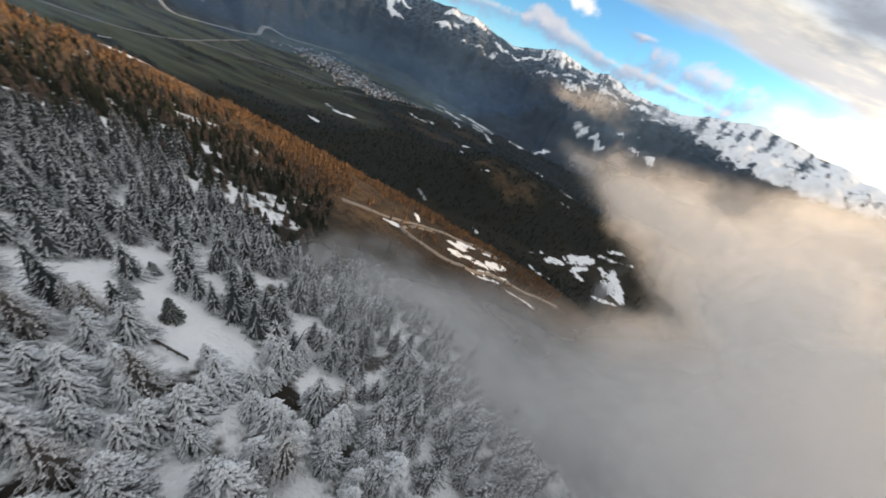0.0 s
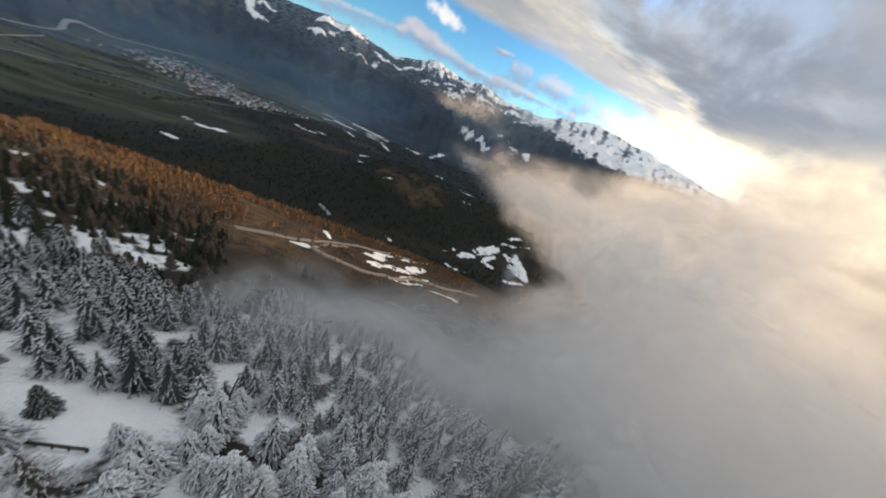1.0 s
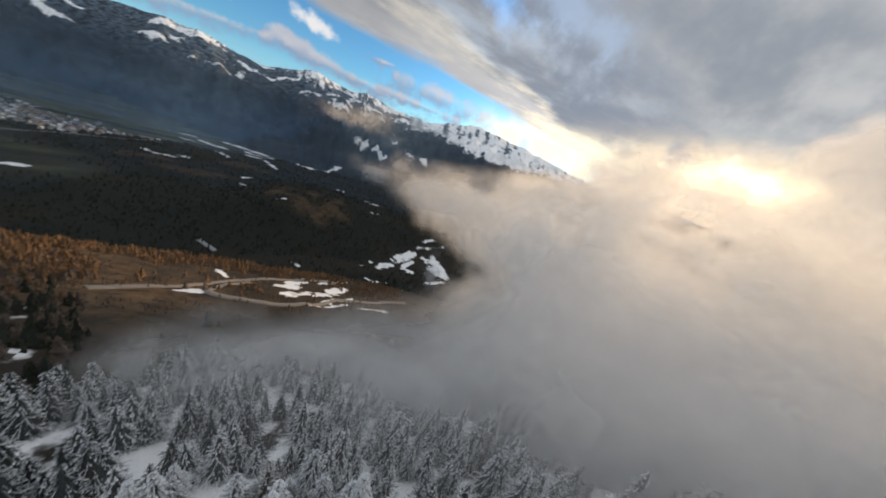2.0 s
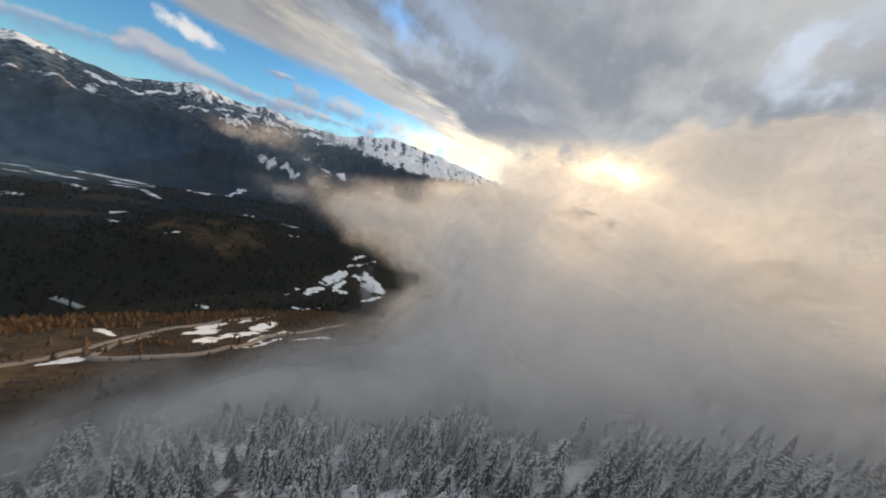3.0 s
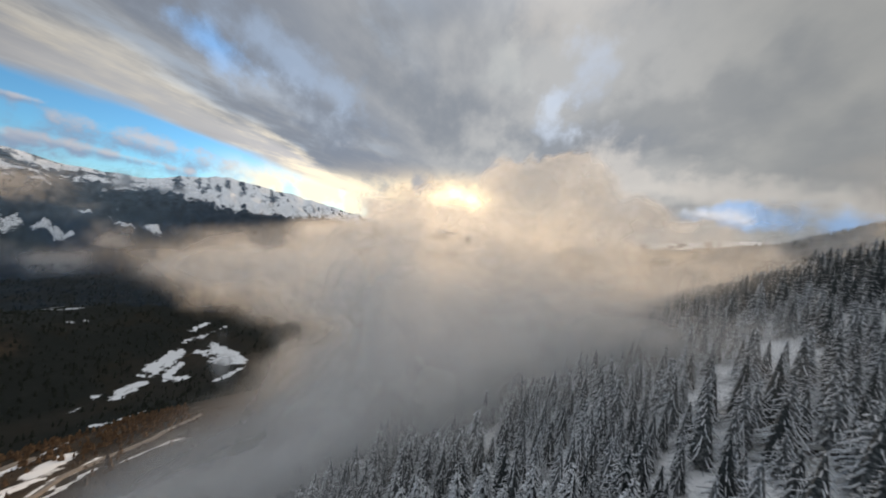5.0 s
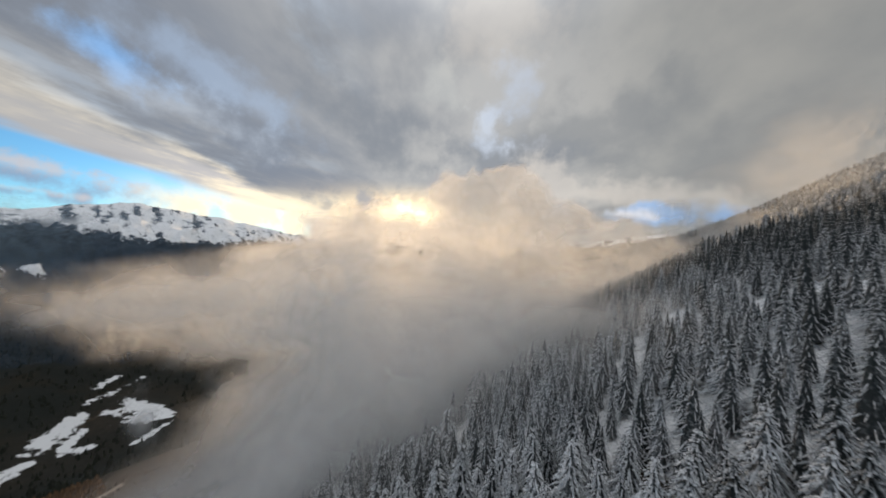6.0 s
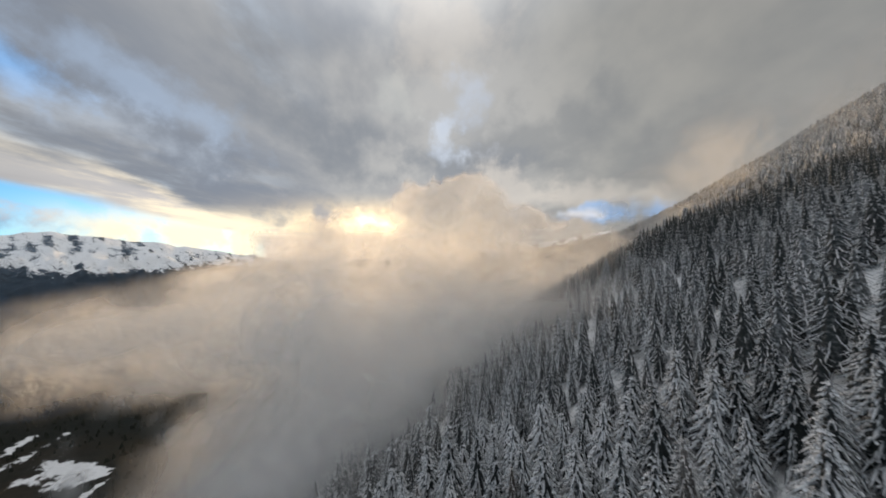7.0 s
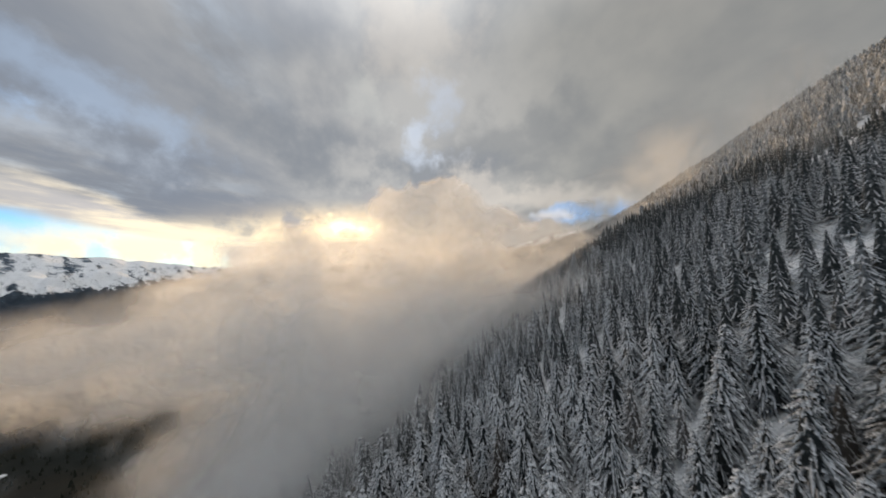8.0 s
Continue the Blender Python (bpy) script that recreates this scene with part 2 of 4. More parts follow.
def cloud_material(name, white):
    m, nt, at = surface(name)
    d = attribute(nt, "mist").outputs["Fac"]
    n = grain(nt, at, 0.035, 5, 0.6)
    a = maths(nt, "MULTIPLY", d, ramp(nt, maths(nt, "ADD", n, maths(nt, "MULTIPLY", d, 0.35)), 0.32, 0.62, 0.35, 1.25), True)
    white = (*white, 1)
    # billows, soft and small, turn the light
    lump = maths(nt, "ADD", maths(nt, "MULTIPLY", grain(nt, at, 0.030, 3, 0.5), 1.6), grain(nt, at, 0.085, 4, 0.55))
    turned = node(nt, "ShaderNodeBump", {"Height": lump, "Distance": 12.0, "Strength": 0.5}).outputs[0]
    body = node(nt, "ShaderNodeMixShader", {0: 0.66, 1: node(nt, "ShaderNodeBsdfDiffuse", {0: white, "Normal": turned}).outputs[0], 2: node(nt, "ShaderNodeBsdfTranslucent", {0: white, "Normal": turned}).outputs[0]})
    mix = node(nt, "ShaderNodeMixShader", {0: a, 1: node(nt, "ShaderNodeBsdfTransparent").outputs[0], 2: body.outputs[0]})
    nt.links.new(mix.outputs[0], node(nt, "ShaderNodeOutputMaterial").inputs[0])
    return m


GROUND = ground_material()
RIMED = bough_material("rimed_needles", (0.042, 0.049, 0.050), (0.74, 0.76, 0.78), 0.51)
FROSTED = bough_material("frosted_twigs", (0.095, 0.084, 0.074), (0.64, 0.64, 0.64), 0.44)
DARK = bough_material("dark_needles", (0.020, 0.027, 0.016), (0.50, 0.51, 0.53), 0.15)
BARK = plain_wood("bark", (0.028, 0.022, 0.018), (0.07, 0.055, 0.045))
RUST = leafy("rusty_larch_twigs", (0.055, 0.037, 0.025), (0.23, 0.138, 0.072))
SPRUCE = leafy("dark_spruce_needles", (0.012, 0.017, 0.013), (0.042, 0.046, 0.032))
BROWN = leafy("bare_brown_twigs", (0.055, 0.045, 0.038), (0.15, 0.115, 0.092))
MIST = cloud_material("cloud_mist", (0.94, 0.94, 0.935))
HAZE = cloud_material("blue_haze", (0.22, 0.42, 0.74))


# ---- terrain ----
OX, OY, OZ = -15.0, -5.0, 320.0   # middle of the flight


def hash3(ix, iy, iz, seed):
    n = (ix.astype(np.int64) * 374761393 + iy.astype(np.int64) * 668265263 + iz.astype(np.int64) * 2147483647 + seed * 1274126177) & 0xFFFFFFFF
    n = ((n ^ (n >> 13)) * 1274126177) & 0xFFFFFFFF
    return ((n ^ (n >> 16)) & 0xFFFF) / 65535.0


def vnoise(x, y, z=0.0, seed=0):
    """Smooth value noise, 0 to 1, for arrays."""
    x, y, z = np.broadcast_arrays(np.asarray(x, float), np.asarray(y, float), np.asarray(z, float))
    fx, fy, fz = np.floor(x), np.floor(y), np.floor(z)
    u, v, w = x - fx, y - fy, z - fz
    u, v, w = u * u * (3 - 2 * u), v * v * (3 - 2 * v), w * w * (3 - 2 * w)
    out = np.zeros(x.shape)
    for i in (0, 1):
        for j in (0, 1):
            for k in (0, 1):
                out += hash3(fx + i, fy + j, fz + k, seed) * (u if i else 1 - u) * (v if j else 1 - v) * (w if k else 1 - w)
    return out


def fbm(x, y, z=0.0, seed=0, octaves=4, gain=0.5):
    x, y, z = np.asarray(x, float), np.asarray(y, float), np.asarray(z, float)
    total, amp, out = 0.0, 1.0, 0.0
    for o in range(octaves):
        out = out + amp * vnoise(x * 2 ** o, y * 2 ** o, z * 2 ** o, seed + o)
        total += amp
        amp *= gain
    return out / total


def smooth(a, b, x):
    t = np.clip((np.asarray(x, float) - a) / (b - a), 0, 1)
    return t * t * (3 - 2 * t)


PROFILE_Y = [-2000, -900, -420, -300, -225, -150, -100, -60, -30, 0, 30, 100, 205, 300, 383, 600, 760, 900, 9000]
PROFILE_Z = [640, 600, 505, 449, 402, 357, 336, 319.5, 304.5, 286, 266, 240, 200, 160, 122, 45, 14, 8, 8]
CREST_AZ = [-180, -62, -45, -30, -17, -10, -2, 5, 9, 13, 18, 24, 29, 34, 40, 46, 52, 60, 90, 180]
CREST_EL = [3, 5.2, 5.6, 5.0, 4.5, 4.8, 3.5, 5.4, 4.4, 4.9, 3.7, 3.6, 4.7, 5.6, 4.7, 3.8, 2.5, 1.5, 1.0, 2.0]
FOOT_AZ = [-180, -60, -41, -35, -25, -18, -14, 1, 10, 20, 35, 50, 180]
FOOT_R = [1900, 1900, 2150, 2500, 2800, 2900, 2300, 1750, 1500, 1450, 1500, 1500, 1500]


def height(x, y):
    x, y = np.broadcast_arrays(np.asarray(x, float), np.asarray(y, float))
    dx, dy = x - OX, y - OY
    d = np.hypot(dx, dy)
    az = np.degrees(np.arctan2(dx, dy))
    slope = sum(np.interp(y + s, PROFILE_Y, PROFILE_Z) for s in (-24, -12, 0, 12, 24)) / 5
    slope = slope - 0.15 * 700 * np.tanh(x / 700) - 0.13 * np.clip(x - 110, 0, 500)
    # the spur breaks off towards the valley
    side = 1 - smooth(8, 26, az)
    side = np.where(y > -120, side, 0) * smooth(-120, -20, y)
    slope = slope - side * 0.5 * np.maximum(0, d - 258) * smooth(250, 330, d)
    slope = slope + (fbm(x / 60, y / 60, seed=3) - 0.5) * 9 * smooth(20, 120, d) + (fbm(x / 14, y / 14, seed=4, octaves=3) - 0.5) * 2.4
    slope = slope + (fbm(x / 260, y / 260, seed=9) - 0.5) * 40 * smooth(300, 700, d)
    floor = 6 + 14 * fbm(x / 400, y / 400, seed=5) + 4 * fbm(x / 60, y / 60, seed=15)
    # low wooded hills on the valley floor
    hills = 0
    for hx, hy, hr, hh in ((75, 810, 210, 95), (420, 830, 190, 55), (-330, 1250, 330, 45), (120, 1280, 380, 60), (620, 1150, 300, 90)):
        hills = hills + hh * np.exp(-((x - hx) ** 2 + (y - hy) ** 2) / (hr * hr) * 1.3)
    floor = floor + hills * (0.8 + 0.4 * fbm(x / 90, y / 90, seed=6))
    # the range across the valley
    foot, el = np.interp(az, FOOT_AZ, FOOT_R), np.interp(az, CREST_AZ, CREST_EL)
    crest_r = 4150 + 120 * np.sin(np.radians(az * 9))
    el = el + (fbm(az / 1.6, az * 0 + 2, seed=21, octaves=3) - 0.5) * 0.6
    crest = OZ + crest_r * np.tan(np.radians(el))
    t = np.clip((d - foot) / (crest_r - foot), 0, 1.3)
    ridged = 1 - np.abs(2 * fbm(x / 520, y / 520, seed=7, octaves=5) - 1)
    gully = 1 - np.abs(2 * fbm(az / 2.2, d / 800, seed=8, octaves=6, gain=0.58) - 1)
    rise = np.where(t < 1, 0.35 * t + 0.65 * t ** 1.7, 1 - 1.6 * (t - 1))
    body = np.clip(t * 5, 0, 1) * np.clip((1.0 - t) * 2.2, 0, 1)
    mountain = (crest - floor) * rise + body * ((ridged - 0.6) * 270 + (gully - 0.6) * 130)
    north = np.where(y > 300, 1, smooth(150, 600, y))
    far = floor + np.maximum(mountain, 0) * north
    return np.maximum(slope, far) + 6 * np.exp(-np.abs(slope - far) / 12)


# ---- the ground, one sheet to the horizon ----
def spots(x, y, places):
    """1 inside any of the ellipses (x, y, half length, half width, turn), soft at the rim."""
    out = np.zeros(np.shape(x))
    for px, py, a, b, turn in places:
        c, s = math.cos(radians(turn)), math.sin(radians(turn))
        u, v = (x - px) * c + (y - py) * s, -(x - px) * s + (y - py) * c
        out = np.maximum(out, smooth(1.35, 0.7, np.hypot(u / a, v / b)))
    return out


CLEARINGS = [(-26.5, 20, 6.5, 4.2, -10), (-46, 16.5, 6, 2.2, 0), (-43, 28, 2.6, 4, 0), (-36, 20.5, 5, 2.2, 0), (-26.5, 17, 4.5, 1.6, 0), (40, -44, 7, 3.5, 60), (33, -35, 4, 3, 0), (33, -58, 6, 4, 40),
             (27.5, -63, 5, 3, 0), (44, -46.5, 5, 3, 0), (4, -50, 3.5, 2.5, 0), (-5.5, -51, 4.5, 3, 20), (-8, 22, 4, 3, 20), (-18, 33, 6, 3, 0),
             (43, -126, 13, 6, -62), (36, -110, 9, 4.5, -50), (27, -92, 6, 3.5, -40), (50, -152, 12, 5, -70)]
# half-melted strips of snow: from, to, half width
SPUR_SNOW = [(-144, 111, -147, 127, 4), (-132, 107, -124, 120, 3), (-128, 107, -117, 116, 2.5), (-118, 88, -105, 82, 3.5), (-100, 79, -100, 84, 2.5), (-81, 64, -65, 55, 3), (-78, 77, -58, 62, 3), (-75, 81, -55, 66, 3),
             (-82, 111, -79, 117, 2), (-68, 150, -60, 155, 2.5), (-38, 140, -29, 140, 3), (-99, 92, -92, 86, 2), (-138, 74, -135, 76, 2), (-118, 60, -118, 62, 2), (-130, 88, -113, 79, 2.5), (-36, 140, -30, 147, 3)]
ROAD_SNOW = [(5, 171, 24, 217, 7), (4, 149, 21, 174, 5), (21, 161, 43, 181, 3), (17, 138, 42, 150, 3), (52, 205, 35, 180, 6), (35, 180, 26, 172, 5), (51, 172, 29, 153, 5), (63, 133, 47, 142, 4), (43, 215, 38, 216, 3), (-32, 199, -24, 181, 2), (30, 205, 60, 228, 4)]
KNOLL_SNOW = [(365, 620, 400, 545, 22), (394, 629, 398, 551, 19), (362, 579, 399, 534, 16), (360, 668, 460, 686, 8), (388, 700, 439, 718, 8), (343, 646, 273, 602, 14), (327, 606, 281, 575, 10), (313, 556, 279, 566, 8), (258, 588, 216, 566, 11),
              (377, 512, 319, 515, 7), (218, 587, 175, 564, 8), (198, 453, 184, 520, 7), (174, 571, 216, 581, 5), (41, 554, 56, 552, 5)]
VALLEY_SNOW = [(-408, 1929, -329, 1894, 20), (-314, 1851, -189, 1698, 18), (-218, 1942, -8, 1732, 28), (-119, 1736, -8, 1581, 17), (-112, 1524, 3, 1224, 14), (91, 1420, 131, 1389, 14), (137, 1383, 320, 1757, 20), (424, 1968, 499, 1950, 22),
               (540, 1937, 630, 1952, 22), (762, 2204, 835, 1760, 32), (275, 975, 342, 949, 6), (260, 812, 287, 819, 5), (199, 1089, 220, 1060, 7), (-88, 1075, -58, 1061, 8), (-86, 1016, -68, 989, 8), (-2, 757, 46, 756, 3), (-261, 1188, -229, 1182, 9),
               (-378, 1802, -322, 1776, 11), (-584, 982, -532, 965, 9), (-532, 965, -446, 940, 10), (-530, 823, -492, 807, 10), (-342, 1202, -242, 1151, 7), (-1124, 762, -1099, 783, 8), (-240, 1480, -136, 1244, 8), (276, 965, 309, 898, 5)]


def bands(x, y, strips, warp=9.0):
    """1 along any of the strips, soft at the rim."""
    x, y = x + warp * (fbm(x / warp / 1.5, y / warp / 1.5, seed=55, octaves=3) - 0.5), y + warp * (fbm(x / warp / 1.5, y / warp / 1.5, seed=56, octaves=3) - 0.5)
    out = np.zeros(np.shape(x))
    for x0, y0, x1, y1, w in strips:
        dx, dy = x1 - x0, y1 - y0
        t = np.clip(((x - x0) * dx + (y - y0) * dy) / (dx * dx + dy * dy), 0, 1)
        out = np.maximum(out, smooth(1.6, 0.5, np.hypot(x - x0 - t * dx, y - y0 - t * dy) / (w * (1.1 - 0.4 * np.abs(2 * t - 1)))))
    return out


def field_snow(x, y):
    return np.maximum(np.maximum(bands(x, y, SPUR_SNOW), bands(x, y, ROAD_SNOW)), spots(x, y, [(-70, 68, 13, 8, 20), (-62, 66, 8, 7, 0), (-60, 92, 8, 5, 80), (-54, 66, 10, 9, 0), (-63, 78, 8, 7, 0)]) * 0.8)


FROST_DROP = 0.35     # the frost reaches lower where the cloud lies


def frost(x, y, z):
    """Height above the lower edge of the frost, which hangs lower under the cloud and higher on the spur."""
    return z + FROST_DROP * np.clip(x + 40, 0, 250) * smooth(120, 20, y) - 0.22 * np.clip(-85 - x, 0, 300) - 258


def cover_of(x, y, z):
    """Weights of snow, field, wood, rusty larch with lit patches, and rock with painted haze on the ground."""
    d, az = np.hypot(x - OX, y - OY), np.degrees(np.arctan2(x - OX, y - OY))
    big, mid = fbm(x / 220, y / 220, seed=31), fbm(x / 45, y / 45, seed=32)
    near = ((d < 480) & (y < 420)) | (y < 80)
    strips = field_snow(x, y)
    open_ = np.maximum(spots(x, y, CLEARINGS), strips)
    snow = np.where(near, np.maximum(smooth(0, 14, frost(x, y, z)) * (0.56 + 0.12 * smooth(-4, -14, y) + 0.34 * open_ + 0.25 * (mid - 0.5)), 0.62 * smooth(0.58, 0.70, mid) * smooth(205, 245, z) * smooth(-22, -34, az) + 0.40 * smooth(228, 264, z) * smooth(-20, -34, az)), 0)
    snow = np.maximum(snow, 0.64 * strips)
    rust_lit = np.where(near, smooth(4, -24, frost(x, y, z)) * (0.15 + 0.6 * mid), 0)
    rust_lit = rust_lit * (1 - smooth(-24, 6, az) * 0.85)
    # golden grass on the spur's edge, with its sunlight painted in
    rust_lit = np.maximum(rust_lit, (0.55 + 0.7 * mid) * smooth(205, 235, d) * (d < 330) * smooth(-38, -48, az))
    # lit brow of the knoll painted in brown, pale stubble between the valley woods
    rust_lit = np.maximum(rust_lit, (0.10 + 0.55 * smooth(0.4, 0.6, mid)) * 0.55 * spots(x, y, [(110, 750, 70, 75, 20), (30, 800, 60, 30, 0), (350, 600, 30, 30, 0)]))
    rust_lit = np.maximum(rust_lit, 0.28 * spots(x, y, [(-80, 1173, 75, 34, -10), (-195, 1060, 95, 22, -8), (-330, 1130, 80, 20, -8)]))
    hill = smooth(26, 60, z) * (d > 420)
    flat = (d > 700) * smooth(30, 18, z)
    lots = fbm(x / 240, y / 45, seed=41, octaves=2)
    stripes = np.where(az < 4, smooth(0.30, 0.42, lots), smooth(0.55, 0.6, lots))
    field = np.where(az < 2, flat * stripes * smooth(900, 1200, d), flat * stripes * 0.55)
    meadow = spots(x, y, [(-640, 1030, 300, 140, -18), (-820, 1240, 260, 120, -15)])
    field = np.maximum(field, meadow * (0.55 + 0.4 * smooth(0.35, 0.5, lots)))
    wood = np.clip(np.maximum(hill, smooth(262, 330, d)) * (1.0 - field), 0, 1)
    wood = wood * np.where(d > 420, 0.85 + 0.15 * smooth(0.35, 0.55, big), smooth(0.4, 0.6, mid))
    high = z + (fbm(x / 300, y / 300, seed=51, octaves=5) - 0.5) * 260
    rock_haze = smooth(330, 520, high) * (d > 1400)
    # distance brings in the painted haze tint on all rising ground
    rock_haze = np.maximum(rock_haze, 0.9 * smooth(1500, 2200, d) * smooth(18, 45, z))
    wood = wood * (1 - rock_haze * 0.9) * (1 - np.where(d > 420, np.clip(rust_lit * 1.6, 0, 1), 0))
    wood = np.where((y < 80) & (d > 330), 0.7, wood)
    snow = np.where((y < 80) & (d > 330), snow * 0.12, snow)
    line = np.interp(az, [-60, -20, 0, 8, 13, 20, 25, 30, 50, 60], [4.6, 4.6, 4.0, 3.9, 3.2, 2.2, 1.6, 0.6, 0.4, 0.4])
    rise = np.degrees(np.arctan2(z - OZ, d)) - line + (fbm(x / 330, y / 330, seed=51, octaves=5) - 0.5) * 5.0
    streak = 0.55 * fbm(az * 1.5, d / 420, seed=52, octaves=5, gain=0.6) + 0.45 * (1 - np.abs(2 * fbm(az * 1.2 + d / 1500, d / 900, seed=54, octaves=4) - 1))
    far = smooth(-0.8, 0.8, rise)
    far_snow = far * np.clip(0.34 + 0.68 * smooth(0.50, 0.72, streak + 0.05 * smooth(26, 34, az)), 0, 1) * (d > 1400) * 0.80
    patchy = smooth(0.60, 0.68, fbm(x / 150, y / 110, seed=58, octaves=4)) * smooth(330, 430, high) * (d > 2000)
    far_snow = np.maximum(far_snow, 0.72 * patchy)
    far_snow = np.maximum(far_snow, 0.60 * bands(x, y, KNOLL_SNOW, 26.0) * (0.72 + 0.5 * smooth(0.36, 0.56, fbm(x / 16, y / 26, seed=59, octaves=3))))
    far_snow = np.maximum(far_snow, 0.62 * bands(x, y, VALLEY_SNOW, 30.0) * (0.75 + 0.5 * smooth(0.36, 0.56, fbm(x / 60, y / 34, seed=60, octaves=3))))
    wood = wood * (1 - 0.45 * spots(x, y, [(340, 585, 130, 75, 20), (90, 560, 160, 25, 0)]))
    snow = np.maximum(snow, far_snow)
    return np.clip(snow, 0, 1), np.clip(field, 0, 1), np.clip(wood, 0, 1), np.clip(rust_lit, 0, 1), np.clip(rock_haze, 0, 1)


def raw_mesh(name, verts, faces, material, smooth_shade=True, **attributes):
    """A mesh from arrays; faces all have one number of corners."""
    verts, faces = np.asarray(verts, np.float32), np.asarray(faces, np.int32)
    me = bpy.data.meshes.new(name)
    k = faces.shape[1]
    me.vertices.add(len(verts)), me.loops.add(faces.size), me.polygons.add(len(faces))
    me.vertices.foreach_set("co", verts.ravel())
    me.loops.foreach_set("vertex_index", faces.ravel())
    me.polygons.foreach_set("loop_start", np.arange(0, faces.size, k, dtype=np.int32))
    me.polygons.foreach_set("use_smooth", np.full(len(faces), smooth_shade))
    for key, values in attributes.items():
        values = np.asarray(values, np.float32)
        if values.ndim == 1:
            me.attributes.new(key, "FLOAT", "POINT").data.foreach_set("value", values)
        else:
            me.attributes.new(key, "FLOAT_COLOR", "POINT").data.foreach_set("color", values.ravel())
    me.update(calc_edges=True)
    me.materials.append(material)
    return me


def grid_faces(rows, cols):
    i = np.arange(rows * cols).reshape(rows, cols)
    return np.stack([i[:-1, :-1], i[:-1, 1:], i[1:, 1:], i[1:, :-1]], -1).reshape(-1, 4)


def build_ground():
    az = np.radians(np.concatenate([np.arange(-180, -80, 4), np.arange(-80, -62, 0.6), np.arange(-62, 58, 0.36), np.arange(58, 165, 0.55), np.arange(165, 181, 4)]))
    az[-1] = np.pi
    r = np.concatenate([[0.5], np.geomspace(6, 470, 170), np.arange(477, 740, 7), np.geomspace(748, 2500, 105), np.geomspace(2530, 4980, 75)])
    rr, aa = np.meshgrid(r, az, indexing="ij")
    x, y = OX + rr * np.sin(aa), OY + rr * np.cos(aa)
    z = height(x, y)
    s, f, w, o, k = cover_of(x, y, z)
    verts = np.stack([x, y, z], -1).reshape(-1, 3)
    me = raw_mesh("ground", verts, grid_faces(*x.shape)[:, ::-1], GROUND, True, cover=np.stack([s, f, w, o], -1).reshape(-1, 4), rock_haze=k.ravel())
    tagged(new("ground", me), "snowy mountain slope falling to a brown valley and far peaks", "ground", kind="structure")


build_ground()


# ---- cloud bank ----
TOP_AZ = [10, 17, 30, 45, 53, 60, 63, 68, 72, 78, 82, 88, 95, 99, 103, 108, 113, 118, 130, 140, 150]
TOP_EL = [-6, -5.5, -1.5, 1.2, 2.6, 7.5, 7.6, 9.5, 9, 13.5, 16.5, 15.6, 17, 14.5, 11.5, 9.5, 5.5, 4.5, 1, -3, -14]
LEFT_EL = [-60, -54, -50, -45, -41, -39, -36, -31, -26, -22, -19, -16, -9.5, -6.5, -2, 1, 3, 30]
LEFT_AZ = [-22, -26, -26, -22, -16, -8, 8, 27, 39, 46, 46, 39, 23, 17, 30, 45, 52, 52]


def veil(bank, name, az0, az1, el0, el1, r, strength, seed, shape=0.5, material=None, long=False):
    """A loose shred of mist: part of a sphere round the flight's middle, torn by noise."""
    az, el = np.meshgrid(np.linspace(az0, az1, 46), np.linspace(el0, el1, 34), indexing="ij")
    a, e = np.radians(az), np.radians(el)
    rad = r * (1 + 0.08 * np.sin(az * 0.21 + seed))
    x, y, z = rad * np.sin(a) * np.cos(e), rad * np.cos(a) * np.cos(e), rad * np.sin(e)
    u, v = (az - az0) / (az1 - az0) * 2 - 1, (el - el0) / (el1 - el0) * 2 - 1
    n = fbm(u * 2.2 + seed, v * 1.6, seed=seed, octaves=5)
    far = np.maximum(np.abs(u), np.abs(v)) + (0.5 - n) * 0.15 if long else np.hypot(u, v) + (0.5 - n) * 1.3
    m = strength * smooth(1.0, 0.1, far) * smooth(shape - 0.2, shape + 0.2, n)
    faces = grid_faces(*az.shape)
    m = np.maximum(m - 0.004, 0)
    faces = faces[m.ravel()[faces].max(1) > 0]
    used, faces = np.unique(faces, return_inverse=True)
    me = raw_mesh(name, np.stack([x, y, z], -1).reshape(-1, 3)[used], faces.reshape(-1, 4), material or MIST, True, mist=m.ravel()[used])
    new(name, me).parent = bank


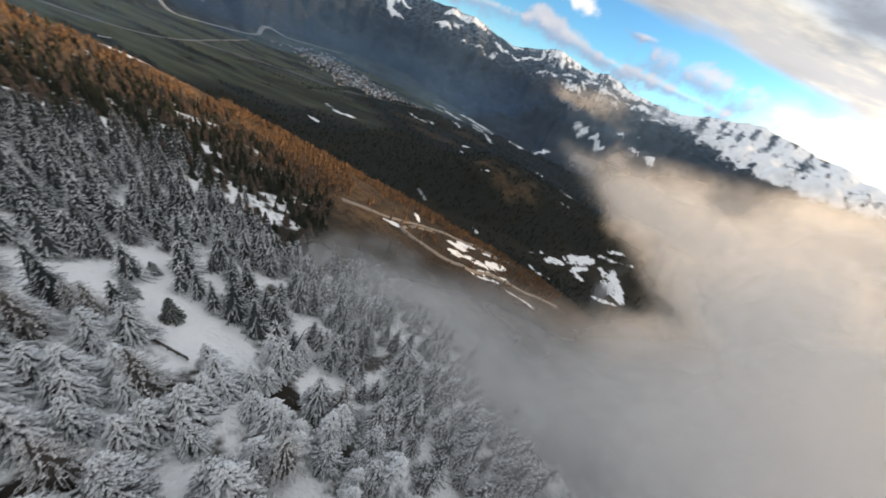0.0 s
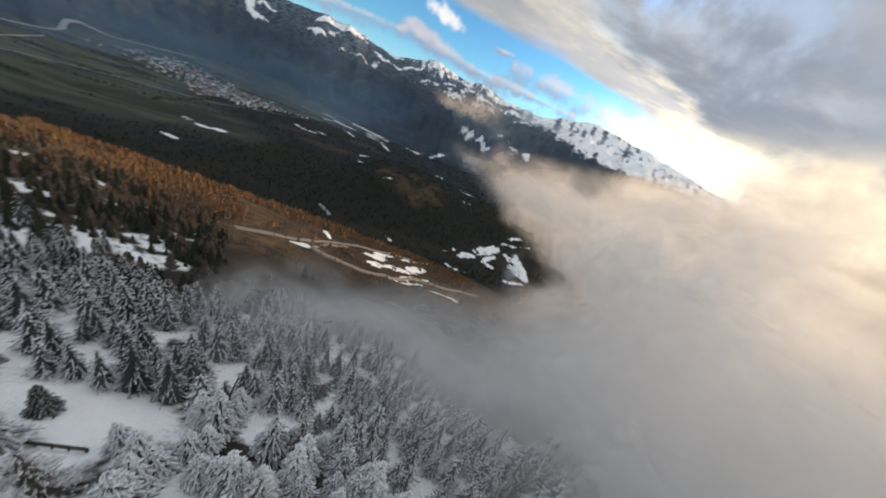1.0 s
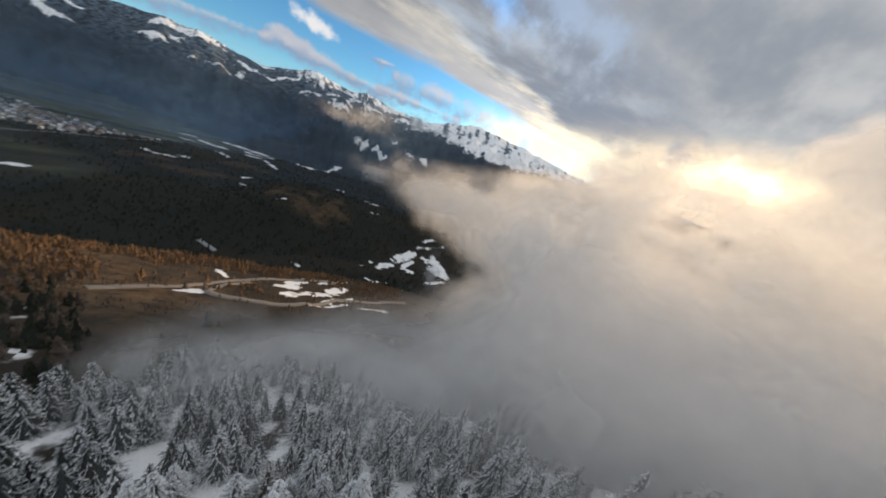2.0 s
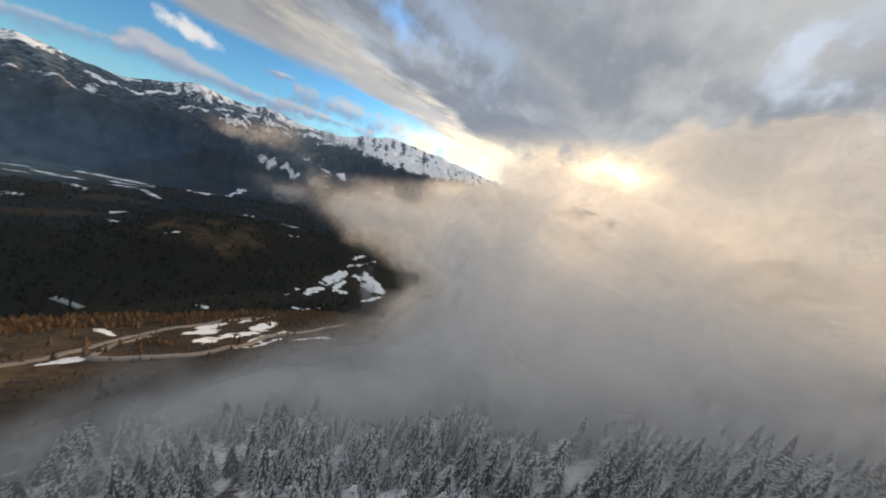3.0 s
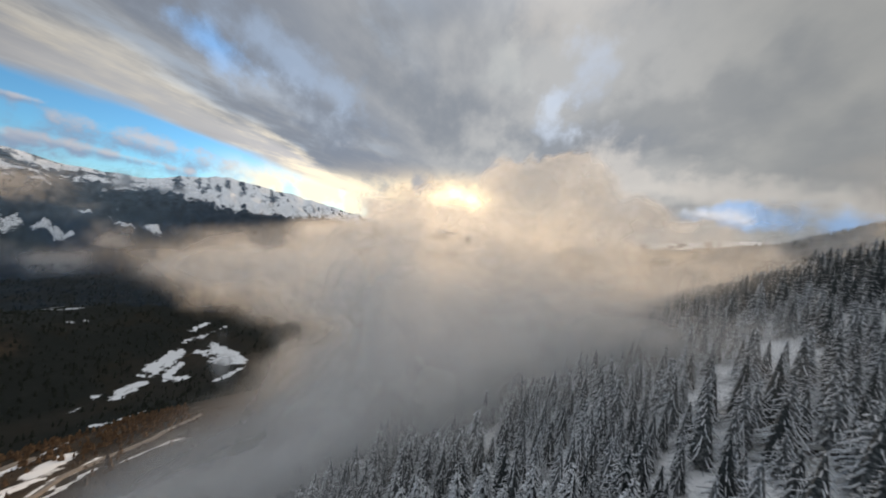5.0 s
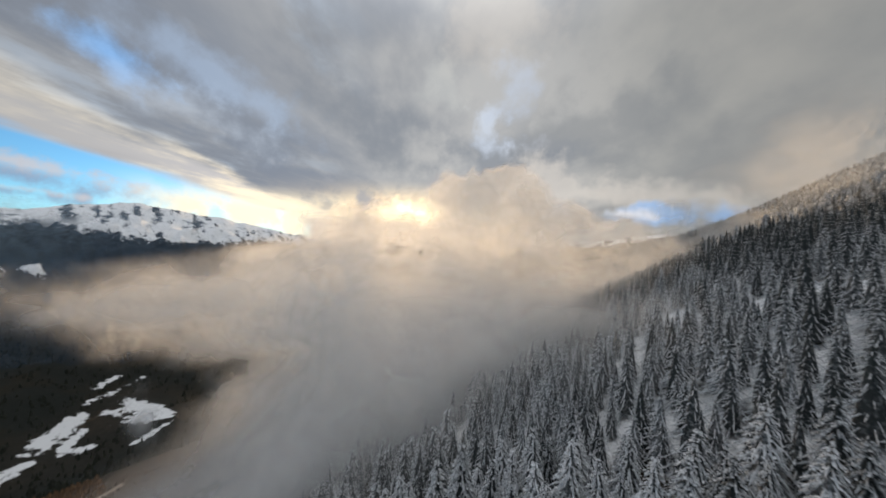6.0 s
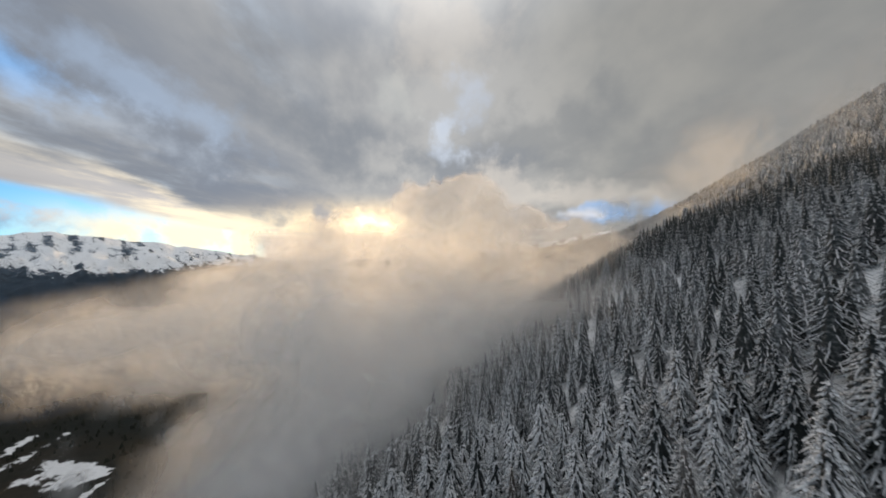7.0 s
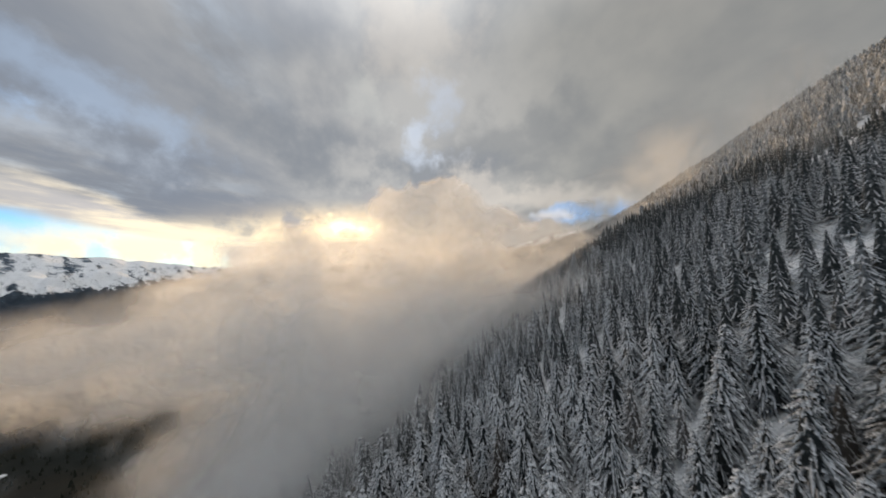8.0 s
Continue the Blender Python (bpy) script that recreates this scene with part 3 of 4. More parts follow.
def build_cloud():
    bank = tagged(new("cloud_bank"), "grey bank of mist with warm sunlit top, lying against the slope", "cloud", kind="stuff")
    bank.location = (OX, OY, OZ)
    radii = [37, 43, 50, 58, 66, 75, 86, 98, 112, 130, 152, 178, 208, 245]
    az, el = np.meshgrid(np.concatenate([np.arange(-52, 20, 1.0), np.arange(20, 120, 0.6), np.arange(120, 151, 1.0)]), np.concatenate([np.arange(-58, -16, 1.0), np.arange(-16, 23, 0.5)]), indexing="ij")
    # cauliflower outline, and thin places where the sun breaks through
    crag = 9 * (fbm(az / 9, el / 8, seed=161, octaves=5, gain=0.55) - 0.5) + 3.0 * (0.5 - np.abs(2 * fbm(az / 5, el / 5, seed=162, octaves=4) - 1))
    tear = 4.2 * (fbm(az / 3.2, el / 2.4, seed=163, octaves=4) - 0.5)
    lit = np.maximum(0.88 * smooth(1.2, 0.2, np.hypot((az - 73.8) / 6.0, (el - 8.6) / 2.6) + tear), 0.55 * smooth(1.2, 0.2, np.hypot((az - 73.0 + (el - 1) * 0.35) / 3.2, (el - 1.2) / 4.0) + tear))
    lit = np.maximum(lit, 0.5 * smooth(1.2, 0.2, np.hypot((az - 56) / 3.5, (el + 6) / 3.5) + tear))
    lobes = smooth(0.36, 0.66, fbm(az / 13, el / 8, seed=164, octaves=5, gain=0.55))
    for k, r in enumerate(radii):
        step = r - (radii[k - 1] if k else 31)
        sa, ca, se, ce = np.sin(np.radians(az)), np.cos(np.radians(az)), np.sin(np.radians(el)), np.cos(np.radians(el))
        ux, uy, uz = sa * ce, ca * ce, se
        lump = fbm(ux * 3 + k * 0.37, uy * 3, uz * 3, seed=61)
        rad = r * (1 + 0.07 * (lump - 0.5))
        x, y, z = rad * ux, rad * uy, rad * uz
        n = fbm(x / 42, y / 42, z / 34, seed=62, octaves=5) - 0.5
        wisp = fbm(x / 15, y / 15, z / 12, seed=65, octaves=3) - 0.5
        m1 = az - np.interp(el, LEFT_EL, LEFT_AZ) + n * 22 + wisp * 6
        m2 = np.interp(az, TOP_AZ, TOP_EL) - el + n * 4 + crag
        mask = smooth(-6, 14 + 14 * smooth(-22, -30, el), m1) * smooth(-0.4, 1.8, m2)
        billow = np.abs(2 * fbm(x / 30, y / 30, z / 26, seed=66, octaves=5) - 1)
        mask = mask * (1 - 0.45 * smooth(-18, 2, el) * smooth(0.45, 0.02, billow)) * (1 - lit) * (0.46 + 0.62 * smooth(-16, -4, el) * lobes + 0.54 * smooth(-4, -16, el))
        tip = smooth(62, 30, az) * smooth(-36, -20, el)
        upper = smooth(-12, 4, el)
        start = 36 + 11 * smooth(-34, -48, el) + 3 * smooth(90, 112, az) + wisp * 30 + 120 * tip + 55 * upper * (1 - tip) + n * 26 - 8 * smooth(25, 45, az) * smooth(104, 88, az) * smooth(-33, -40, el)
        grow = smooth(start - 12, start + 40 + 40 * tip, rad)
        length = 24 + 8 * smooth(-36, -48, el) + 42 * smooth(-8, 3, el) + 40 * tip
        thin = 1 - smooth(10, -20, az) * smooth(95, 135, rad)
        thin = thin * (1 - 0.6 * smooth(-4, 10, az) * smooth(55, 34, az) * smooth(-40, -36, el) * smooth(-22, -27, el)) * smooth(150, 118, az)
        a = mask * grow * thin * (1 - np.exp(-step / length * (1.0 + (1.2 - 0.9 * smooth(-20, -4, el)) * smooth(90, 160, rad))))
        floor = height(OX + x, OY + y) - OZ
        puff = smooth(1.15, 0.35, np.hypot((az - 35) / 11, (el + 8) / 4.6) + 1.6 * n + 0.8 * wisp) * smooth(100, 125, rad) * smooth(235, 190, rad)
        a = np.maximum(a, 0.30 * puff) * (1 - 0.25 * smooth(14, 0, az) * smooth(-31, -36, el))
        a = np.maximum(a * smooth(floor - 2, floor + 6, z) - 0.004, 0)
        faces = grid_faces(*az.shape)
        faces = faces[a.ravel()[faces].max(1) > 0]
        used, faces = np.unique(faces, return_inverse=True)
        verts = np.stack([x, y, z], -1).reshape(-1, 3)[used]
        me = raw_mesh("veil", verts, faces.reshape(-1, 4), MIST, True, mist=a.ravel()[used])
        new("veil", me).parent = bank
    veil(bank, "shred", 28, 50, -27, -12, 560, 0.5, 5)
    veil(bank, "shred", 10, 34, -13, -2, 1150, 0.45, 6)
    veil(bank, "shred", 2, 26, -5, 5.5, 2300, 0.3, 7, 0.40)
    veil(bank, "shred", 24, 34, -2, 4, 3300, 0.6, 19, 0.36)
    veil(bank, "shred", 18, 34, -3, 5, 3200, 0.45, 8)
    veil(bank, "shred", 112, 150, 1, 17, 185, 0.17, 9, 0.42)
    veil(bank, "shred", 124, 160, 6, 24, 240, 0.2, 10, 0.4)

    veil(bank, "shred", 92, 136, -9, 8, 300, 0.5, 14, 0.34)
    veil(bank, "shred", 100, 142, -8, 12, 360, 0.5, 15, 0.36)
    veil(bank, "shred", 124, 170, 4, 22, 150, 0.2, 16, 0.34)
    veil(bank, "shred", -26, 22, -50, -33, 62, 0.32, 17, 0.34)
    veil(bank, "shred", -22, 26, -46, -32, 80, 0.26, 18, 0.34)
    # added sheet, hidden behind the bank, that keeps the sun off the valley
    veil(bank, "veil", 52, 106, -26, 7.2, 3900, 12.0, 20, 0.0, None, True)
    air = tagged(new("valley_haze"), "thin blue haze over the valley and its mountains", "haze", kind="stuff")
    air.location = (OX, OY, OZ)
    for k, (r, strength) in enumerate(((1000, 0.09), (1500, 0.13), (2100, 0.21))):
        veil(air, "veil", -120, 95, -24 + 3 * k, 6 - k, r, strength, 11 + k, 0.2, HAZE)


build_cloud()


# ---- trees ----
def bough_set(rng, high, wide, levels, per, segments, twigs, ribbon, droop, lift=0.05, shape=0.85, base=0.07):
    """Boughs of a conifer as ribbons with a ridge; returns verts, quads and rime."""
    V, F, R = [], [], []
    for i in range(levels):
        f = base + (0.97 - base) * (i + rng.uniform(-0.3, 0.3)) / max(1, levels - 1)
        f = min(max(f, 0.05), 0.985)
        reach0 = wide * (1 - f) ** shape + 0.10
        count = max(4, int(round(per * (1 - 0.5 * f))))
        turn = rng.uniform(0, 6.28)
        for j in range(count):
            a = turn + 6.283 * j / count + rng.uniform(-0.25, 0.25)
            reach = reach0 * rng.uniform(0.72, 1.12)
            w = ribbon * rng.uniform(0.7, 1.2) * (0.45 + 0.55 * reach / wide)
            ca, sa = math.cos(a), math.sin(a)
            z0, bend = f * high + rng.uniform(-0.1, 0.1), rng.uniform(-0.15, 0.15)
            start = len(V)
            for s in range(segments + 1):
                t = s / segments
                out = reach * (0.08 + 0.92 * t)
                z = z0 + reach * (lift * t * 4 * (1 - t) - droop * t * t * rng.uniform(0.85, 1.15))
                ww = w * (0.35 + 0.9 * t) * (1.0 if s < segments else 0.2)
                px, py = ca * out - sa * bend * t * reach, sa * out + ca * bend * t * reach
                V += [(px - sa * ww, py + ca * ww, z - 0.5 * ww), (px, py, z + 0.04), (px + sa * ww, py - ca * ww, z - 0.5 * ww)]
                R += [0.12 + 0.35 * t, 0.60 + 0.55 * t, 0.12 + 0.35 * t]
            for s in range(segments):
                b = start + 3 * s
                F += [(b, b + 1, b + 4, b + 3), (b + 1, b + 2, b + 5, b + 4)]
            for q in range(twigs):
                t, side = rng.uniform(0.3, 0.95), rng.choice((-1, 1))
                out, z = reach * t, z0 + reach * (lift * t * 4 * (1 - t) - droop * t * t)
                b, length = len(V), w * rng.uniform(1.2, 2.2)
                tx, ty = ca * 0.75 - sa * side * 0.66, sa * 0.75 + ca * side * 0.66
                px, py = ca * out, sa * out
                V += [(px - ty * 0.09, py + tx * 0.09, z), (px + ty * 0.09, py - tx * 0.09, z), (px + tx * length + ty * 0.07, py + ty * length - tx * 0.07, z - length * 0.5),
                      (px + tx * length - ty * 0.07, py + ty * length + tx * 0.07, z - length * 0.5)]
                R += [0.5, 0.5, 0.95, 0.95]
                F += [(b, b + 1, b + 2, b + 3)]
    # dark filler cone: shade between the boughs painted as low rime
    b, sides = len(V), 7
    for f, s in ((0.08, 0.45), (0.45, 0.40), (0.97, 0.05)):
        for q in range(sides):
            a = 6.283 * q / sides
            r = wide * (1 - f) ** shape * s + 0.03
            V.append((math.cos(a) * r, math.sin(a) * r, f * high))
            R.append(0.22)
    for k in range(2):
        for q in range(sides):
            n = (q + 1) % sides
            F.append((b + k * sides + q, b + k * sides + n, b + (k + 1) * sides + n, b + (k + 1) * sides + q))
    return np.array(V), np.array(F), np.array(R)


def trunk_mesh(high, foot):
    sides, V, F = 7, [], []
    levels = ((-1.2, 1.15), (0.0, 1.0), (0.3 * high, 0.7), (0.7 * high, 0.35), (high * 0.98, 0.06))
    for z, s in levels:
        for q in range(sides):
            a = 6.283 * q / sides
            V.append((math.cos(a) * foot * s, math.sin(a) * foot * s, z))
    for k in range(len(levels) - 1):
        for q in range(sides):
            n = (q + 1) % sides
            F.append((k * sides + q, k * sides + n, (k + 1) * sides + n, (k + 1) * sides + q))
    return raw_mesh("trunk", V, F, BARK)


KINDS = {
    "spruce": dict(levels=13, per=13, segments=3, twigs=3, ribbon=0.27, droop=0.58),
    "tall": dict(levels=19, per=12, segments=3, twigs=3, ribbon=0.18, droop=0.62, shape=0.78),
    "larch": dict(levels=15, per=11, segments=2, twigs=5, ribbon=0.07, droop=0.22, lift=0.10, shape=0.6, base=0.16),
}


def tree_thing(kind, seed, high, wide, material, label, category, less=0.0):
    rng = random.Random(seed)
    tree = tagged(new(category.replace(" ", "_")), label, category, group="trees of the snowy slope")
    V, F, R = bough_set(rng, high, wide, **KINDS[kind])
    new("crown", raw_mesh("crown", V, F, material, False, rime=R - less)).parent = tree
    new("trunk", trunk_mesh(high, 0.016 * high)).parent = tree
    return tree


def near_stand():
    """Places of the frosted trees: x, y, z, size, kind."""
    rng = random.Random(11)
    out = []
    step = 2.75
    for i in range(int(430 / step)):
        for j in range(int(500 / step)):
            x, y = -130 + (i + rng.uniform(0.05, 0.95)) * step, -400 + (j + rng.uniform(0.05, 0.95)) * step
            out.append((x, y, rng.random(), rng.random(), rng.uniform(0.66, 1.15)))
    a = np.array(out)
    x, y = a[:, 0], a[:, 1]
    z = height(x, y)
    d = np.hypot(x - OX, y - OY)
    gap = spots(x, y, CLEARINGS)
    thin = fbm(x / 20, y / 20, seed=71, octaves=3)
    bare = field_snow(x, y)
    keep = (gap < 0.35) & (a[:, 3] > 0.7 * smooth(0.3, 0.6, bare)) & (frost(x, y, z) > 5 + 9 * (thin - 0.5)) & (a[:, 2] < np.where(y > -8, 0.86 - 0.25 * smooth(0.58, 0.7, thin), 1.0))
    keep &= ~((d > 110) & (x < -60)) & ~((d > 70) & (x < -45) & (y < -20)) & (d < np.where(y < -120, 440, 340))
    rows = np.stack([x, y, z, a[:, 4] * np.where(y > -8, 1.1, 0.93), a[:, 3], d], 1)[keep]
    return rows[np.argsort(rows[:, 5])]


STAND = near_stand()


def build_near_trees(count=300):
    made = [
        tree_thing("spruce", 1, 7.2, 2.9, RIMED, "squat spruce with long drooping boughs thick with white rime", "spruce tree"),
        tree_thing("spruce", 2, 6.4, 2.6, RIMED, "squat spruce with long drooping boughs thick with white rime", "spruce tree"),
        tree_thing("spruce", 5, 5.6, 2.5, RIMED, "broad low spruce with drooping rimed boughs", "spruce tree"),
        tree_thing("spruce", 8, 7.8, 2.4, RIMED, "bushy spruce with drooping rimed boughs", "spruce tree"),
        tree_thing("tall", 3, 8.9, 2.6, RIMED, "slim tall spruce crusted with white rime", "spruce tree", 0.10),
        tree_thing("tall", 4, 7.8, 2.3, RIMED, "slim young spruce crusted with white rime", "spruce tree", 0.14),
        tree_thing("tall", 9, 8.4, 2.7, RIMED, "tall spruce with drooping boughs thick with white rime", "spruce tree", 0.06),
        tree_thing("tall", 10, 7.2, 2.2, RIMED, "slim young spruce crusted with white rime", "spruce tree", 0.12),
        tree_thing("larch", 6, 7.6, 2.2, FROSTED, "bare larch with fine twigs grey with frost", "larch tree"),
        tree_thing("spruce", 7, 5.0, 1.9, DARK, "dark green spruce with little frost on its boughs", "spruce tree"),
    ]
    free = set(range(len(made)))

    def plant(k, x, y, z, size):
        m = pose(x, y, z - 0.2, random.uniform(-2, 2), random.uniform(-2, 2), random.uniform(0, 360))
        if k in free:
            free.discard(k)
            made[k].matrix_basis = m @ Matrix.Diagonal((size, size, size, 1))
        else:
            copy_thing(made[k], m).scale = (size, size, size)

    for x, y, z, size, pick, d in STAND[:count]:
        if pick > 0.92:
            k = 8 if pick < 0.985 else 9
        else:
            k = int(pick / 0.92 * 4) + (0 if y > -8 + 10 * (size - 0.9) else 4)
        plant(k, x, y, z, size)
    # dark young trees that stand free in the clearing
    for x, y, k, size in ((-37.3, 20.0, 9, 0.8), (-30.8, 19.9, 9, 0.95), (-40.1, 25.6, 9, 0.5), (-42.3, 24.7, 9, 0.45), (-41.3, 26.0, 9, 0.4), (-29.2, 26.6, 8, 0.25), (-34.5, 15.2, 8, 0.9)):
        plant(k, x, y, float(height(x, y)), size)


def scatter(name, templates, rows, material, label, category, less=0.0):
    """Many trees in one mesh: rows are x, y, z, size, pick."""
    Vs, Fs, Rs, base = [], [], [], 0
    rng = np.random.RandomState(5)
    for x, y, z, size, pick in rows:
        V, F, R = templates[int(pick * len(templates)) % len(templates)]
        a = rng.uniform(0, 6.28)
        c, s = math.cos(a) * size, math.sin(a) * size
        Vs.append(np.stack([V[:, 0] * c - V[:, 1] * s + x, V[:, 0] * s + V[:, 1] * c + y, V[:, 2] * size + z], 1))
        Fs.append(F + base)
        Rs.append(R - less + rng.uniform(-0.16, 0.16))
        base += len(V)
    me = raw_mesh(name, np.concatenate(Vs), np.concatenate(Fs), material, False, rime=np.concatenate(Rs))
    return tagged(new(name, me), label, category, kind="stuff")


def coarse(seed, high, wide, tiers=4, sides=7, droop=0.35):
    """A far conifer: ragged skirts one over another."""
    rng = random.Random(seed)
    V, F, R = [], [], []
    for t in range(tiers):
        f0, f1 = t / tiers, min(1.0, (t + 1.5) / tiers)
        r = wide * (1 - f0 * 0.86)
        b = len(V)
        for q in range(sides):
            a = 6.283 * (q + 0.5 * (t % 2)) / sides + rng.uniform(-0.2, 0.2)
            k = r * (rng.uniform(0.85, 1.15) if q % 2 else rng.uniform(0.45, 0.7))
            V.append((math.cos(a) * k, math.sin(a) * k, high * (0.06 + 0.94 * f0) - droop * k * 0.6))
            R.append(0.72 if q % 2 else 0.1)
        V.append((rng.uniform(-0.1, 0.1), rng.uniform(-0.1, 0.1), high * (0.06 + 0.94 * f1) if t < tiers - 1 else high))
        R.append(0.15 if t < tiers - 1 else 0.5)
        F += [(b + q, b + (q + 1) % sides, b + sides) for q in range(sides)]
    return np.array(V), np.array(F), np.array(R)


build_near_trees()


def build_forests():
    rest = STAND[300:]
    mid, back = rest[rest[:, 5] < 92], rest[rest[:, 5] >= 92]
    low = mid[:, 1] > -8
    temp = [bough_set(random.Random(20 + k), h, w, levels=11, per=9, segments=1, twigs=1, ribbon=0.38, droop=0.58) for k, (h, w) in enumerate(((7.2, 2.8), (6.4, 2.6), (5.6, 2.4), (7.8, 2.5)))]
    scatter("rimed_forest", temp, mid[low][:, :5], RIMED, "dense low spruce forest white with rime", "forest")
    temp = [bough_set(random.Random(30 + k), h, w, levels=14, per=9, segments=1, twigs=0, ribbon=0.31, droop=0.64, shape=0.8) for k, (h, w) in enumerate(((8.9, 2.6), (7.9, 2.4), (8.4, 2.7), (7.2, 2.3)))]
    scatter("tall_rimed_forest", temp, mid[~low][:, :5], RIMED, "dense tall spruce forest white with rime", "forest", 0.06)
    temp = [bough_set(random.Random(35 + k), h, w, levels=9, per=7, segments=1, twigs=0, ribbon=0.40, droop=0.64, shape=0.8) for k, (h, w) in enumerate(((8.6, 2.5), (7.8, 2.3), (7.2, 2.1)))]
    scatter("hillside_rimed_forest", temp, back[back[:, 5] < 165][:, :5], RIMED, "spruce forest climbing the hillside, grey with rime", "forest", 0.0)
    temp = [coarse(40 + k, h, w, 4, 6) for k, (h, w) in enumerate(((8.4, 2.1), (7.6, 1.9), (8.8, 2.0)))]
    far = back[back[:, 5] >= 165]
    rng = np.random.RandomState(4)
    x, y = rng.uniform(250, 820, 6000), rng.uniform(-430, -40, 6000)
    ridge = np.stack([x, y, height(x, y), rng.uniform(0.8, 1.5, 6000), rng.uniform(0, 1, 6000), np.hypot(x - OX, y - OY)], 1)
    far = np.concatenate([far, ridge])
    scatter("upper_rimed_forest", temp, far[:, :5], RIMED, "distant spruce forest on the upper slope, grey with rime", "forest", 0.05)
    # below the frost: dark spruce, bare brown and rusty larch
    rng = np.random.RandomState(9)
    x, y = rng.uniform(-420, 230, 60000), rng.uniform(20, 420, 60000)
    z = height(x, y)
    d, az = np.hypot(x - OX, y - OY), np.degrees(np.arctan2(x - OX, y - OY))
    n, n2 = fbm(x / 38, y / 38, seed=81, octaves=4), fbm(x / 80, y / 80, seed=82, octaves=3)
    zone = (frost(x, y, z) < 9) & (d < 300) & (az < 30) & (d > 48)
    dens = smooth(0.32, 0.50, n) * np.where(z < 222, 0.65, 1.0) * np.where(az > -18, np.where(d > 212, 0.6, 0.05), 1) * np.where(field_snow(x, y) > 0.4, 0.45, 1) * np.where(frost(x, y, z) > 0, 0.6, 1)
    zone &= (rng.uniform(0, 1, len(x)) < dens) & ~((d > 250) & (az < -42))
    x, y, z, n2 = x[zone], y[zone], z[zone], n2[zone]
    which = rng.uniform(0, 1, len(x)) + 1.1 * (n2 - 0.5) + smooth(262, 215, z) * 0.6 + 0.5 * smooth(160, 210, d[zone])
    rows = np.stack([x, y, z - 0.3, rng.uniform(0.45, 1.2, len(x)), rng.uniform(0, 1, len(x))], 1)
    thin = [coarse(60 + k, h, w, 4, 9, 0.05) for k, (h, w) in enumerate(((5.5, 1.5), (4.5, 1.7), (4, 1.3)))]
    full = [coarse(70 + k, h, w, 4, 7) for k, (h, w) in enumerate(((6.5, 1.7), (5.5, 1.6), (5, 1.7)))]
    scatter("dark_spruce_wood", full, rows[which < 0.42], SPRUCE, "dark green spruce wood below the frost line", "forest")
    scatter("bare_wood", thin, rows[(which >= 0.42) & (which < 0.95)], BROWN, "bare brown larch wood between patches of snow", "forest")
    scatter("rusty_larch_wood", thin, rows[which >= 0.95], RUST, "rusty orange larch wood on the sunny spur", "forest")
    # scrub beside the roads
    x, y = rng.uniform(-110, 120, 4600), rng.uniform(105, 260, 4600)
    z = height(x, y)
    keep = (fbm(x / 14, y / 14, seed=84, octaves=3) > 0.46) & (field_snow(x, y) < 0.2) & (np.hypot(x - OX, y - OY) < 262)
    rows = np.stack([x, y, z - 0.2, rng.uniform(0.12, 0.42, len(x)), rng.uniform(0, 1, len(x))], 1)[keep]
    scatter("roadside_scrub", thin, rows, BROWN, "low bare brown scrub beside the mountain road", "bushes")
    # woods of the valley and its hills
    x, y = rng.uniform(-1300, 900, 66000), rng.uniform(330, 1500, 66000)
    z = height(x, y)
    s, f, w, o, k = cover_of(x, y, z)
    d = np.hypot(x - OX, y - OY)
    pick = (w > 0.5) & (s < 0.3) & (rng.uniform(0, 1, len(x)) < 0.30 * np.clip(700 / d, 0, 1))
    rows = np.stack([x, y, z - 1, rng.uniform(0.45, 0.85, len(x)), rng.uniform(0, 1, len(x))], 1)[pick]
    tiny = [coarse(90 + k, h, w, 2, 5) for k, (h, w) in enumerate(((13, 4.0), (11, 4.5), (12, 3.6)))]
    # hedges and tree lines between the fields
    lines = []
    for x0, y0, x1, y1 in ((-1400, 1150, -700, 1060), (-1300, 1260, -640, 1150), (-1250, 1390, -560, 1260), (-900, 1080, -420, 1120), (-1500, 1010, -900, 960), (-1350, 1500, -1000, 1450), (-520, 1230, -200, 1330), (-1150, 2000, -700, 1750), (-980, 1050, -860, 1350), (-700, 1060, -640, 1260)):
        for k in range(80):
            t = (k + rng.uniform(0, 1)) / 80
            lines.append((x0 + (x1 - x0) * t + rng.normal(0, 4), y0 + (y1 - y0) * t + rng.normal(0, 4), rng.uniform(0.4, 0.9), rng.uniform(0, 1)))
    lines = np.array(lines)
    rows = np.concatenate([rows, np.stack([lines[:, 0], lines[:, 1], height(lines[:, 0], lines[:, 1]) - 1, lines[:, 2], lines[:, 3]], 1)])
    scatter("valley_woods", tiny, rows, SPRUCE, "dark woods on the valley hills", "forest")


build_forests()


# ---- things on the slope and in the valley ----
def part(name, bm, material, parent, label=""):
    me = bpy.data.meshes.new(name)
    bm.to_mesh(me)
    bm.free()
    me.materials.append(material)
    ob = new(name, me)
    ob.parent = parent
    return tagged(ob, label)


